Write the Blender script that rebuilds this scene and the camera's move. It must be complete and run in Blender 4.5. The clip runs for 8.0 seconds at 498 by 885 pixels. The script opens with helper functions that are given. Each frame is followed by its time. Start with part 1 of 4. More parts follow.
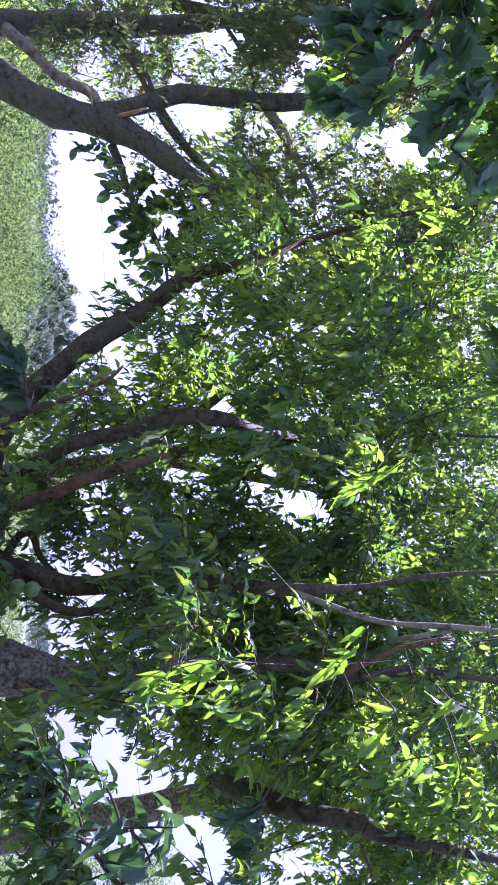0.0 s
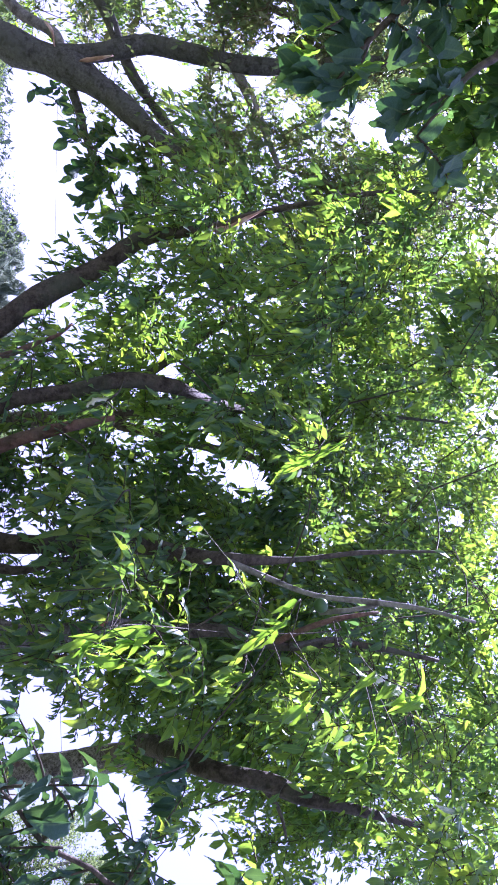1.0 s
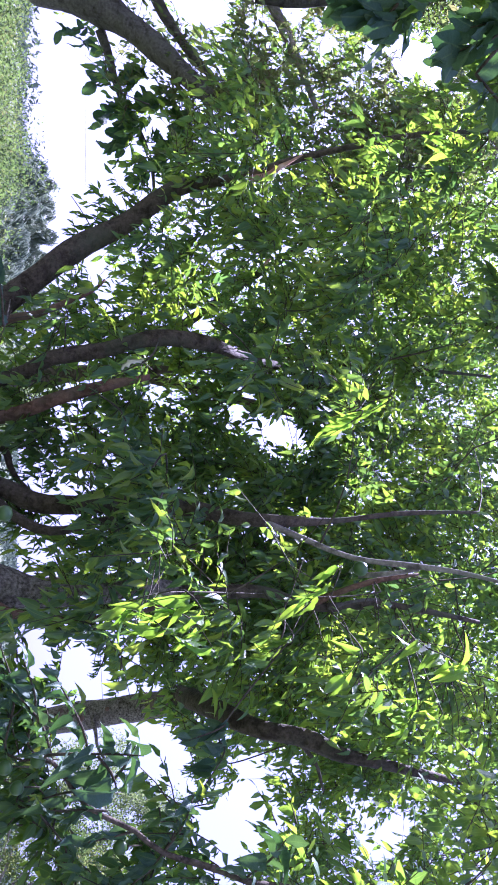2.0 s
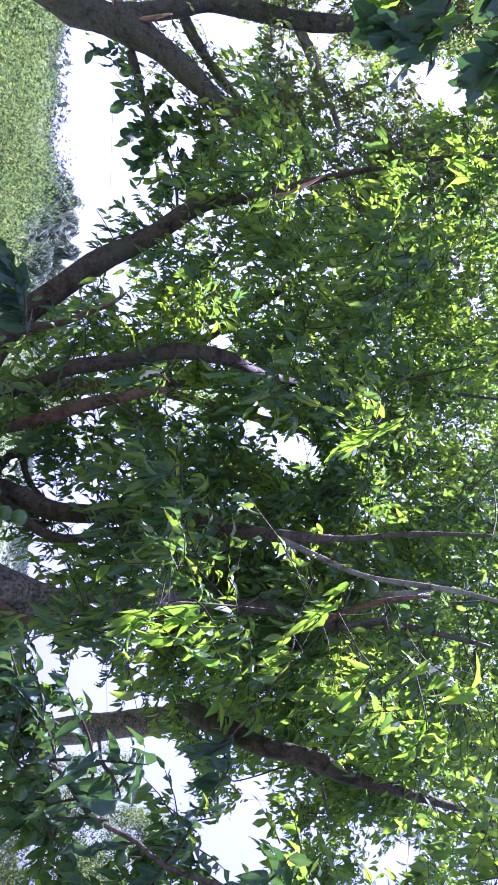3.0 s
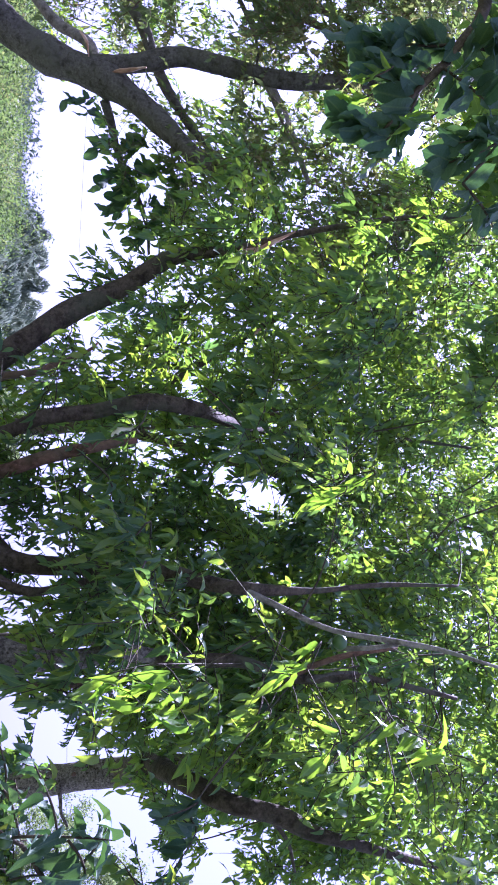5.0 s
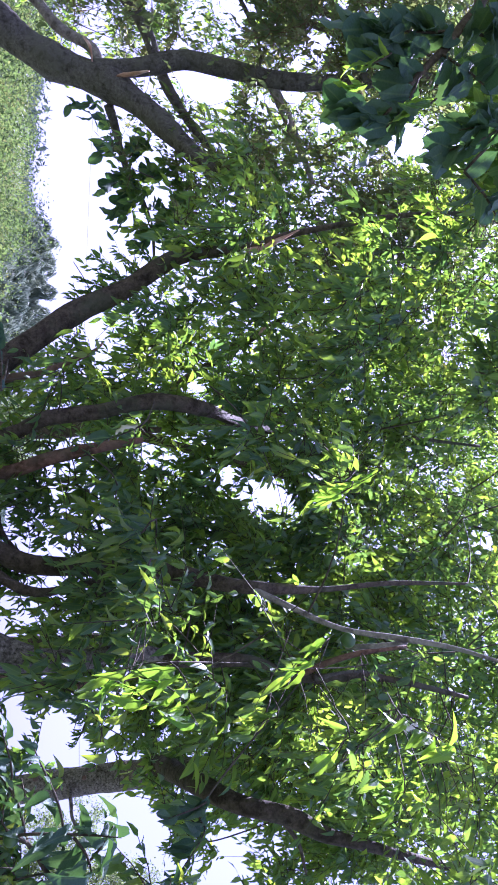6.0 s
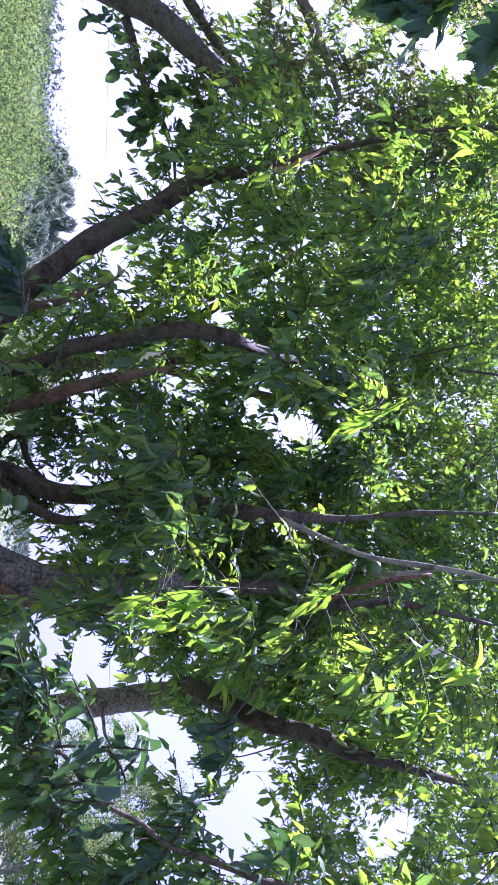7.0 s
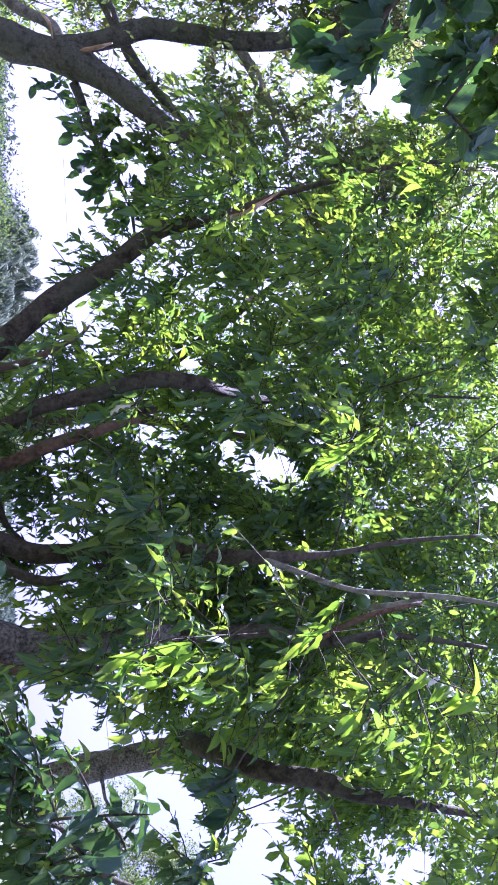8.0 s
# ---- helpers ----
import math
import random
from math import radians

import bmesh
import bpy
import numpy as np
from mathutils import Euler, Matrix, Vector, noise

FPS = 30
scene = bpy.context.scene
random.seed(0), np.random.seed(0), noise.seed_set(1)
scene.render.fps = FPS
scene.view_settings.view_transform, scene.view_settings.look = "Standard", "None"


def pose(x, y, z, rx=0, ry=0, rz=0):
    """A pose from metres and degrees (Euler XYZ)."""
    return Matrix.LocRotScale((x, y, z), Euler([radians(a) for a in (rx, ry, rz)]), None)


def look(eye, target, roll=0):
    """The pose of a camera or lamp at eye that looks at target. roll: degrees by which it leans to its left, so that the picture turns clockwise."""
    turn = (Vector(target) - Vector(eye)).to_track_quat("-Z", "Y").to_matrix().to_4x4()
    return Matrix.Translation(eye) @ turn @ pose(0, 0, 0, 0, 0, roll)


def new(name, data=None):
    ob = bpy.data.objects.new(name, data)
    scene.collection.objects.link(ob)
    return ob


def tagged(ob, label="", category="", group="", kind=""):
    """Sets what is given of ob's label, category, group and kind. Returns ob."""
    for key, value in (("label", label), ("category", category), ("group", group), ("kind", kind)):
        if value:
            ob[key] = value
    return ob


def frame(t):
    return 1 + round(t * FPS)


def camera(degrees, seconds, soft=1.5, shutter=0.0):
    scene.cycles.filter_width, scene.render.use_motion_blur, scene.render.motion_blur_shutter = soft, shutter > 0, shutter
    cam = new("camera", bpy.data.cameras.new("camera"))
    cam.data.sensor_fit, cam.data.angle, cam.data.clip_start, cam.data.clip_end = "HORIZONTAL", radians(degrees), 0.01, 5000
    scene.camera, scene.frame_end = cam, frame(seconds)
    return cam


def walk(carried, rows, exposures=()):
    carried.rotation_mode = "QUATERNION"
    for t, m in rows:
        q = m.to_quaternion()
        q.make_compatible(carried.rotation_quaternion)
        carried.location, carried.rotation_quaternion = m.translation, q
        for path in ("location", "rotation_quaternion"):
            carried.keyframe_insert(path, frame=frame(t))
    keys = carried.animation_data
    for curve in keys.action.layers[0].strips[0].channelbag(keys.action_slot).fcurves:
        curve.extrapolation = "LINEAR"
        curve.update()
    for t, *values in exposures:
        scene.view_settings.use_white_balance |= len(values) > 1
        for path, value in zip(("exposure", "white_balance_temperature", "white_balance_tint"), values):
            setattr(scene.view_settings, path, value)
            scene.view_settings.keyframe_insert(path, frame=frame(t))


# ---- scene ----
cam = camera(39.75, 8.0, soft=1.75)
# the phone is held on its side: the right edge of the picture points up
PATH = [
    (0, pose(0.000, 0.000, 1.600, 180.00, -70.00, -90.00)),
    (0.5, pose(-0.022, 0.000, 1.582, -174.23, -68.15, -97.75)),
    (1, pose(-0.015, -0.009, 1.585, -173.85, -65.08, -99.58)),
    (1.5, pose(-0.017, 0.010, 1.609, -177.59, -67.09, -98.24)),
    (1.7, pose(-0.064, 0.061, 1.596, -180.00, -67.63, -97.41)),
    (2.8, pose(-0.032, 0.079, 1.592, -171.68, -68.41, -104.98)),
    (3, pose(-0.038, 0.064, 1.588, -171.44, -68.81, -105.02)),
    (3.5, pose(-0.094, 0.051, 1.554, -165.78, -69.85, -107.06)),
    (4, pose(-0.121, 0.086, 1.527, -158.06, -69.99, -118.40)),
    (4.5, pose(-0.128, 0.038, 1.552, -164.71, -66.97, -109.92)),
    (5.8, pose(-0.123, 0.090, 1.572, -170.31, -66.12, -102.68)),
    (6, pose(-0.099, 0.058, 1.583, -169.40, -66.89, -103.80)),
    (6.5, pose(-0.084, 0.060, 1.571, -173.06, -67.47, -103.16)),
    (7, pose(-0.068, 0.094, 1.587, -174.43, -68.80, -104.22)),
    (7.5, pose(-0.066, 0.093, 1.600, 168.15, -67.52, -84.27)),
    (8, pose(-0.076, 0.090, 1.602, 176.73, -67.21, -91.02)),
]
walk(cam, PATH, exposures=[(t, e + 1.42, 4950, 52) for t, e in
                               [(0.0, 1.84), (1.0, 1.95), (1.5, 1.95), (3.0, 1.9), (4.0, 1.78), (4.5, 1.84), (6.0, 1.84), (7.0, 1.84), (8.0, 1.9)]])

# ---- daylight: a hazy bright sky with the sun ahead, behind the leaves ----
SUN_UP, SUN_TURN = 58.0, -22.0     # elevation, bearing from +y towards +x
SUN_WAY = Vector((math.sin(radians(SUN_TURN)) * math.cos(radians(SUN_UP)),
                  math.cos(radians(SUN_TURN)) * math.cos(radians(SUN_UP)), math.sin(radians(SUN_UP))))
world = bpy.data.worlds.new("world")
scene.world = world
world.use_nodes = True
wn, wl = world.node_tree.nodes, world.node_tree.links
sky = wn.new("ShaderNodeTexSky")
sky.sky_type, sky.sun_disc = 'NISHITA', False
sky.sun_elevation, sky.sun_rotation = radians(SUN_UP), radians(SUN_TURN)
sky.air_density, sky.dust_density, sky.ozone_density = 1.0, 6.0, 1.5
hazy = wn.new("ShaderNodeMixRGB")
hazy.inputs[0].default_value = 0.80
# the haze brightens smoothly towards the sun
toward, cube, lift, veil = wn.new("ShaderNodeVectorMath"), wn.new("ShaderNodeMath"), wn.new("ShaderNodeMapRange"), wn.new("ShaderNodeMixRGB")
toward.operation = 'DOT_PRODUCT'
toward.inputs[1].default_value = SUN_WAY
wl.new(wn.new("ShaderNodeTexCoord").outputs["Generated"], toward.inputs[0])
cube.operation, cube.use_clamp = 'POWER', True
cube.inputs[1].default_value = 3.0
wl.new(toward.outputs["Value"], cube.inputs[0])
wl.new(cube.outputs[0], lift.inputs[0])
lift.inputs[3].default_value, lift.inputs[4].default_value = 0.48, 1.18
veil.blend_type = 'MULTIPLY'
veil.inputs[0].default_value = 1.0
veil.inputs[1].default_value = (6.0, 6.2, 8.4, 1)
wl.new(lift.outputs[0], veil.inputs[2])
wl.new(veil.outputs[0], hazy.inputs[2])
wl.new(sky.outputs[0], hazy.inputs[1])
wl.new(hazy.outputs[0], wn["Background"].inputs[0])
wn["Background"].inputs[1].default_value = 0.030
sun = new("sun", bpy.data.lights.new("sun", 'SUN'))
sun.data.energy, sun.data.angle, sun.data.color = 2.6, radians(0.6), (1.0, 0.95, 0.84)
sun.matrix_world = look(SUN_WAY * 60, (0, 0, 0))


# ---- materials ----
def shader(name):
    m = bpy.data.materials.new(name)
    m.use_nodes = True
    n, l = m.node_tree.nodes, m.node_tree.links
    return m, n, l, n["Principled BSDF"], n["Material Output"]


def ramp(n, stops):
    r = n.new("ShaderNodeValToRGB")
    r.color_ramp.elements[0].position, r.color_ramp.elements[0].color = stops[0][0], (*stops[0][1], 1)
    r.color_ramp.elements[1].position, r.color_ramp.elements[1].color = stops[-1][0], (*stops[-1][1], 1)
    for p, c in stops[1:-1]:
        r.color_ramp.elements.new(p).color = (*c, 1)
    return r


def leaf_material(name, tones, glow, through_share=0.45, rough=0.34, single=False, veins=True, gloss=0.55, shade_drifts=0.0, rib_share=1.0):
    """A leaf: waxy upper side, light shining through; tones vary from leaf to leaf."""
    m, n, l, p, out = shader(name)
    if single:
        rnd = n.new("ShaderNodeObjectInfo").outputs["Random"]
    else:
        rnd = n.new("ShaderNodeNewGeometry").outputs["Random Per Island"]
    geo = n.new("ShaderNodeTexCoord")
    if shade_drifts:
        # patches of darker and brighter leaves put shaded and sunlit clumps into the colour
        drift = n.new("ShaderNodeTexNoise")
        drift.inputs["Scale"].default_value, drift.inputs["Detail"].default_value = shade_drifts, 2.0
        l.new(geo.outputs["Object"], drift.inputs["Vector"])
        wide, both_ = n.new("ShaderNodeMapRange"), n.new("ShaderNodeMath")
        wide.inputs[1].default_value, wide.inputs[2].default_value = 0.36, 0.66
        wide.inputs[3].default_value, wide.inputs[4].default_value = 0.0, 0.62
        l.new(drift.outputs[0], wide.inputs[0])
        both_.operation = 'MULTIPLY_ADD'
        both_.inputs[1].default_value = 0.38
        l.new(rnd, both_.inputs[0])
        l.new(wide.outputs[0], both_.inputs[2])
        rnd = both_.outputs[0]
    tone = ramp(n, tones)
    l.new(rnd, tone.inputs[0])
    shine = ramp(n, glow)
    l.new(rnd, shine.inputs[0])
    spots = n.new("ShaderNodeTexNoise")
    spots.inputs["Scale"].default_value = 28.0
    spots.inputs["Detail"].default_value = 4.0
    l.new(geo.outputs["Object"], spots.inputs["Vector"])
    mix = n.new("ShaderNodeMixRGB")
    mix.blend_type = 'MULTIPLY'
    mix.inputs[0].default_value = 0.7
    speck = ramp(n, [(0.3, (0.62, 0.66, 0.55)), (0.62, (1.1, 1.08, 1.0))])
    l.new(spots.outputs[0], speck.inputs[0])
    l.new(tone.outputs[0], mix.inputs[1])
    l.new(speck.outputs[0], mix.inputs[2])
    colour = mix.outputs[0]
    if veins:
        uv = n.new("ShaderNodeSeparateXYZ")
        l.new(geo.outputs["UV"], uv.inputs[0])
        off = n.new("ShaderNodeMath")
        off.operation = 'SUBTRACT'
        off.inputs[1].default_value = 0.5
        l.new(uv.outputs[0], off.inputs[0])
        side = n.new("ShaderNodeMath")
        side.operation = 'ABSOLUTE'
        l.new(off.outputs[0], side.inputs[0])
        rib = ramp(n, [(0.0, (rib_share, rib_share, rib_share)), (0.055, (0, 0, 0))])
        l.new(side.outputs[0], rib.inputs[0])
        pale = n.new("ShaderNodeMixRGB")
        pale.inputs[2].default_value = (0.22, 0.30, 0.10, 1)
        l.new(rib.outputs[0], pale.inputs[0])
        l.new(colour, pale.inputs[1])
        colour = pale.outputs[0]
        # side veins run forward from the midrib
        slant = n.new("ShaderNodeMath")
        slant.operation = 'MULTIPLY_ADD'
        slant.inputs[1].default_value = -0.35
        l.new(side.outputs[0], slant.inputs[0])
        l.new(uv.outputs[1], slant.inputs[2])
        wave = n.new("ShaderNodeMath")
        wave.operation = 'MULTIPLY'
        wave.inputs[1].default_value = 62.0
        l.new(slant.outputs[0], wave.inputs[0])
        sine = n.new("ShaderNodeMath")
        sine.operation = 'SINE'
        l.new(wave.outputs[0], sine.inputs[0])
        bump = n.new("ShaderNodeBump")
        bump.inputs["Strength"].default_value = 0.10
        bump.inputs["Distance"].default_value = 0.002
        l.new(sine.outputs[0], bump.inputs["Height"])
        l.new(bump.outputs[0], p.inputs["Normal"])
    l.new(colour, p.inputs["Base Color"])
    p.inputs["Roughness"].default_value = rough
    p.inputs["Specular IOR Level"].default_value = gloss
    tr = n.new("ShaderNodeBsdfTranslucent")
    l.new(shine.outputs[0], tr.inputs[0])
    both = n.new("ShaderNodeMixShader")
    both.inputs[0].default_value = through_share
    l.new(p.outputs[0], both.inputs[1])
    l.new(tr.outputs[0], both.inputs[2])
    l.new(both.outputs[0], out.inputs[0])
    return m


GREEN = [(0.0, (0.040, 0.088, 0.070)), (0.35, (0.060, 0.122, 0.090)), (0.75, (0.086, 0.152, 0.090)), (0.985, (0.13, 0.18, 0.08)), (1.0, (0.17, 0.16, 0.05))]
GLOW = [(0.0, (0.12, 0.26, 0.04)), (0.4, (0.20, 0.36, 0.025)), (0.75, (0.36, 0.55, 0.02)), (0.985, (0.48, 0.62, 0.03)), (1.0, (0.50, 0.48, 0.05))]
leaf_mat = leaf_material("fruit_leaf", GREEN, GLOW, through_share=0.51, rough=0.45, gloss=0.38, shade_drifts=2.6)
olive_mat = leaf_material("olive_leaf", [(0.0, (0.045, 0.075, 0.05)), (0.6, (0.085, 0.11, 0.06)), (1.0, (0.15, 0.13, 0.07))],
                          [(0.0, (0.14, 0.24, 0.05)), (0.7, (0.30, 0.38, 0.08)), (1.0, (0.42, 0.36, 0.12))], through_share=0.40, rough=0.5, gloss=0.3, shade_drifts=2.6)
hero_mat = leaf_material("sprig_leaf", GREEN[:4], GLOW[:4], single=True, rough=0.48, gloss=0.4, through_share=0.5)
# brighter copy of the sprig leaf, with sunlight put into its colour
lime_mat = leaf_material("lit_sprig_leaf", [(0.0, (0.07, 0.13, 0.05)), (1.0, (0.12, 0.19, 0.06))], [(0.0, (0.22, 0.43, 0.015)), (1.0, (0.37, 0.59, 0.02))], single=True, rough=0.5, gloss=0.3, through_share=0.6)
broad_mat = leaf_material("broad_leaf", [(0.0, (0.045, 0.09, 0.07)), (1.0, (0.075, 0.13, 0.085))], [(0.0, (0.07, 0.19, 0.03)), (1.0, (0.13, 0.25, 0.04))], through_share=0.22, single=True, rough=0.6, gloss=0.22, rib_share=0.35)
# the dark end puts shade between the hillside crowns into the leaf colour
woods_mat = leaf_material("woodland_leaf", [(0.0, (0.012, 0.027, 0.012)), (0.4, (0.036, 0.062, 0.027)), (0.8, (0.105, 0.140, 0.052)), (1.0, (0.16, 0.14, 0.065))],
                          [(0.0, (0.09, 0.17, 0.04)), (0.6, (0.20, 0.30, 0.06)), (1.0, (0.30, 0.30, 0.09))], through_share=0.35, rough=0.85, veins=False, gloss=0.12, shade_drifts=0.8)
# distance haze over the far ridge is put into this greyed leaf colour
hazed_ridge_mat = leaf_material("hazed_ridge_leaf", [(0.0, (0.06, 0.085, 0.07)), (1.0, (0.085, 0.115, 0.095))], [(0.0, (0.08, 0.12, 0.08)), (1.0, (0.14, 0.18, 0.12))], through_share=0.25, rough=0.9, veins=False, gloss=0.08)
bamboo_mat = leaf_material("bamboo_leaf", [(0.0, (0.08, 0.12, 0.075)), (0.5, (0.16, 0.21, 0.13)), (1.0, (0.26, 0.31, 0.19))], [(0.0, (0.12, 0.17, 0.12)), (1.0, (0.30, 0.35, 0.24))], through_share=0.35, rough=0.7, veins=False, gloss=0.2, shade_drifts=0.6)
pale_mat = leaf_material("pale_leaf", [(0.0, (0.09, 0.13, 0.06)), (1.0, (0.20, 0.23, 0.12))],
                         [(0.0, (0.18, 0.28, 0.08)), (1.0, (0.34, 0.42, 0.14))], through_share=0.35, rough=0.8, veins=False, gloss=0.12)


def bark_material(name, dark, light, moss=(0.10, 0.12, 0.06), scale=1.0, patchy=0.75):
    """Weathered bark: fine scaly grain, short dark fissures and broad lichen patches."""
    m, n, l, p, out = shader(name)
    tc = n.new("ShaderNodeTexCoord")

    def grain(size, detail, rough):
        t = n.new("ShaderNodeTexNoise")
        t.inputs["Scale"].default_value, t.inputs["Detail"].default_value, t.inputs["Roughness"].default_value = size, detail, rough
        l.new(tc.outputs["Object"], t.inputs["Vector"])
        return t

    def blend(kind, share, a, b):
        x = n.new("ShaderNodeMixRGB")
        x.blend_type = kind
        x.inputs[0].default_value = share
        l.new(a, x.inputs[1])
        l.new(b, x.inputs[2])
        return x.outputs[0]

    fine, mid, broad, tiny = grain(46 * scale, 9, 0.7), grain(15 * scale, 6, 0.6), grain(4.0, 4, 0.55), grain(150 * scale, 4, 0.6)
    c1 = ramp(n, [(0.34, dark), (0.66, light)])
    l.new(fine.outputs[0], c1.inputs[0])
    fissure = ramp(n, [(0.34, (0.48, 0.46, 0.44)), (0.50, (1, 1, 1))])
    l.new(mid.outputs[0], fissure.inputs[0])
    speck = ramp(n, [(0.58, (1, 1, 1)), (0.70, (1.9, 1.85, 1.75))])
    l.new(tiny.outputs[0], speck.inputs[0])
    colour = blend('MULTIPLY', 0.55, blend('MULTIPLY', 0.75, c1.outputs[0], fissure.outputs[0]), speck.outputs[0])
    patch = ramp(n, [(0.50, (0, 0, 0)), (0.64, (patchy, patchy, patchy))])
    l.new(broad.outputs[0], patch.inputs[0])
    lich = n.new("ShaderNodeMixRGB")
    lich.inputs[2].default_value = (*moss, 1)
    l.new(patch.outputs[0], lich.inputs[0])
    l.new(colour, lich.inputs[1])
    l.new(blend('MULTIPLY', 0.5, lich.outputs[0], fissure.outputs[0]), p.inputs["Base Color"])
    p.inputs["Roughness"].default_value = 0.88
    p.inputs["Specular IOR Level"].default_value = 0.25
    bump = n.new("ShaderNodeBump")
    bump.inputs["Strength"].default_value, bump.inputs["Distance"].default_value = 0.9, 0.012
    l.new(blend('ADD', 0.6, fissure.outputs[0], fine.outputs[0]), bump.inputs["Height"])
    l.new(bump.outputs[0], p.inputs["Normal"])
    return m


bark = bark_material("bark", (0.060, 0.056, 0.047), (0.16, 0.15, 0.125), moss=(0.11, 0.11, 0.08))
bark_dark = bark_material("dark_bark", (0.036, 0.029, 0.019), (0.125, 0.100, 0.068), moss=(0.075, 0.082, 0.048))
bark_pale = bark_material("pale_bark", (0.16, 0.145, 0.125), (0.36, 0.33, 0.29), moss=(0.20, 0.21, 0.16))
bark_red = bark_material("reddish_bark", (0.10, 0.055, 0.035), (0.24, 0.14, 0.09), moss=(0.14, 0.11, 0.07))
bark_rough = bark_material("rough_bark", (0.025, 0.022, 0.017), (0.32, 0.29, 0.235), moss=(0.19, 0.19, 0.145), scale=1.3, patchy=0.3)


def plain_material(name, stops, scale, rough, bump_by=0.0):
    m, n, l, p, out = shader(name)
    tc = n.new("ShaderNodeTexCoord")
    a = n.new("ShaderNodeTexNoise")
    a.inputs["Scale"].default_value, a.inputs["Detail"].default_value = scale, 8.0
    l.new(tc.outputs["Object"], a.inputs["Vector"])
    c = ramp(n, stops)
    l.new(a.outputs[0], c.inputs[0])
    l.new(c.outputs[0], p.inputs["Base Color"])
    p.inputs["Roughness"].default_value = rough
    if bump_by:
        b = n.new("ShaderNodeBump")
        b.inputs["Strength"].default_value, b.inputs["Distance"].default_value = 0.6, bump_by
        l.new(a.outputs[0], b.inputs["Height"])
        l.new(b.outputs[0], p.inputs["Normal"])
    return m


ground_mat = plain_material("grassy_soil", [(0.3, (0.045, 0.07, 0.025)), (0.5, (0.075, 0.10, 0.04)), (0.7, (0.12, 0.12, 0.06))], 1.4, 0.95, 0.05)
fruit_mat = plain_material("green_fruit", [(0.3, (0.035, 0.085, 0.018)), (0.6, (0.055, 0.12, 0.026)), (0.8, (0.10, 0.15, 0.04))], 22.0, 0.38)
ripe_mat = plain_material("reddening_fruit", [(0.3, (0.30, 0.07, 0.025)), (0.6, (0.26, 0.13, 0.04)), (0.8, (0.20, 0.22, 0.06))], 18.0, 0.4)
dry_mat = plain_material("dry_bark_strip", [(0.3, (0.24, 0.12, 0.065)), (0.5, (0.46, 0.27, 0.17)), (0.7, (0.70, 0.54, 0.42))], 14.0, 0.5, 0.004)
cane_mat = plain_material("cane", [(0.3, (0.10, 0.12, 0.06)), (0.7, (0.22, 0.22, 0.12))], 5.0, 0.5)
cable_mat = plain_material("cable", [(0.3, (0.05, 0.05, 0.055)), (0.7, (0.08, 0.08, 0.085))], 3.0, 0.6)
# sun glint on a curled leaf, put into a near-white colour
glint_mat = plain_material("glint_leaf", [(0.3, (0.55, 0.54, 0.48)), (0.7, (0.80, 0.79, 0.75))], 30.0, 0.6)

# this pale tone stands for the glare on one curled leaf
glare_mat = plain_material("glare_leaf", [(0.3, (0.36, 0.38, 0.20)), (0.7, (0.55, 0.54, 0.38))], 24.0, 0.45)


# ---- builders ----
def link_mesh(name, verts, faces, material, parent=None, uvs=None):
    """verts: n x 3; faces: list of index arrays k x 3 or k x 4."""
    me = bpy.data.meshes.new(name)
    verts = np.asarray(verts, np.float32)
    loops = np.concatenate([np.asarray(f, np.int32).ravel() for f in faces])
    sizes = np.concatenate([np.full(len(f), np.asarray(f).shape[1], np.int32) for f in faces])
    me.vertices.add(len(verts))
    me.vertices.foreach_set("co", verts.ravel())
    me.loops.add(len(loops))
    me.loops.foreach_set("vertex_index", loops)
    me.polygons.add(len(sizes))
    me.polygons.foreach_set("loop_start", np.concatenate([[0], np.cumsum(sizes)[:-1]]).astype(np.int32))
    me.polygons.foreach_set("use_smooth", np.ones(len(sizes), bool))
    if uvs is not None:
        me.uv_layers.new(name="UVMap")
        me.uv_layers[0].data.foreach_set("uv", np.asarray(uvs, np.float32)[loops].ravel())
    me.update(calc_edges=True)
    me.validate()
    me.materials.append(material)
    ob = new(name, me)
    if parent is not None:
        ob.parent = parent
        ob.matrix_parent_inverse = parent.matrix_world.inverted()
    return ob


def part(name, bm, material, parent, label=""):
    me = bpy.data.meshes.new(name)
    bm.to_mesh(me)
    bm.free()
    me.materials.append(material)
    ob = new(name, me)
    ob.parent = parent
    ob.matrix_parent_inverse = parent.matrix_world.inverted()
    return tagged(ob, label)


def base_empty(name, place, label, category, group=""):
    ob = new(name)
    ob.matrix_world = Matrix.Translation(place)
    bpy.context.view_layer.update()
    return tagged(ob, label, category, group)


def spline(points, radii, step):
    """A smooth line through the points, with its radii."""
    p = np.asarray(points, float)
    r = np.interp(np.arange(len(p)), np.linspace(0, len(p) - 1, len(radii)), radii)
    q = np.vstack([2 * p[0] - p[1], p, 2 * p[-1] - p[-2]])
    out, rad = [], []
    for i in range(len(p) - 1):
        a, b, c, d = q[i], q[i + 1], q[i + 2], q[i + 3]
        k = max(2, int(np.linalg.norm(c - b) / step))
        for t in np.arange(k) / k:
            out.append(0.5 * (2 * b + (c - a) * t + (2 * a - 5 * b + 4 * c - d) * t * t + (3 * b - a - 3 * c + d) * t ** 3))
            rad.append(r[i] * (1 - t) + r[i + 1] * t)
    out.append(p[-1])
    rad.append(r[-1])
    return np.array(out), np.array(rad)


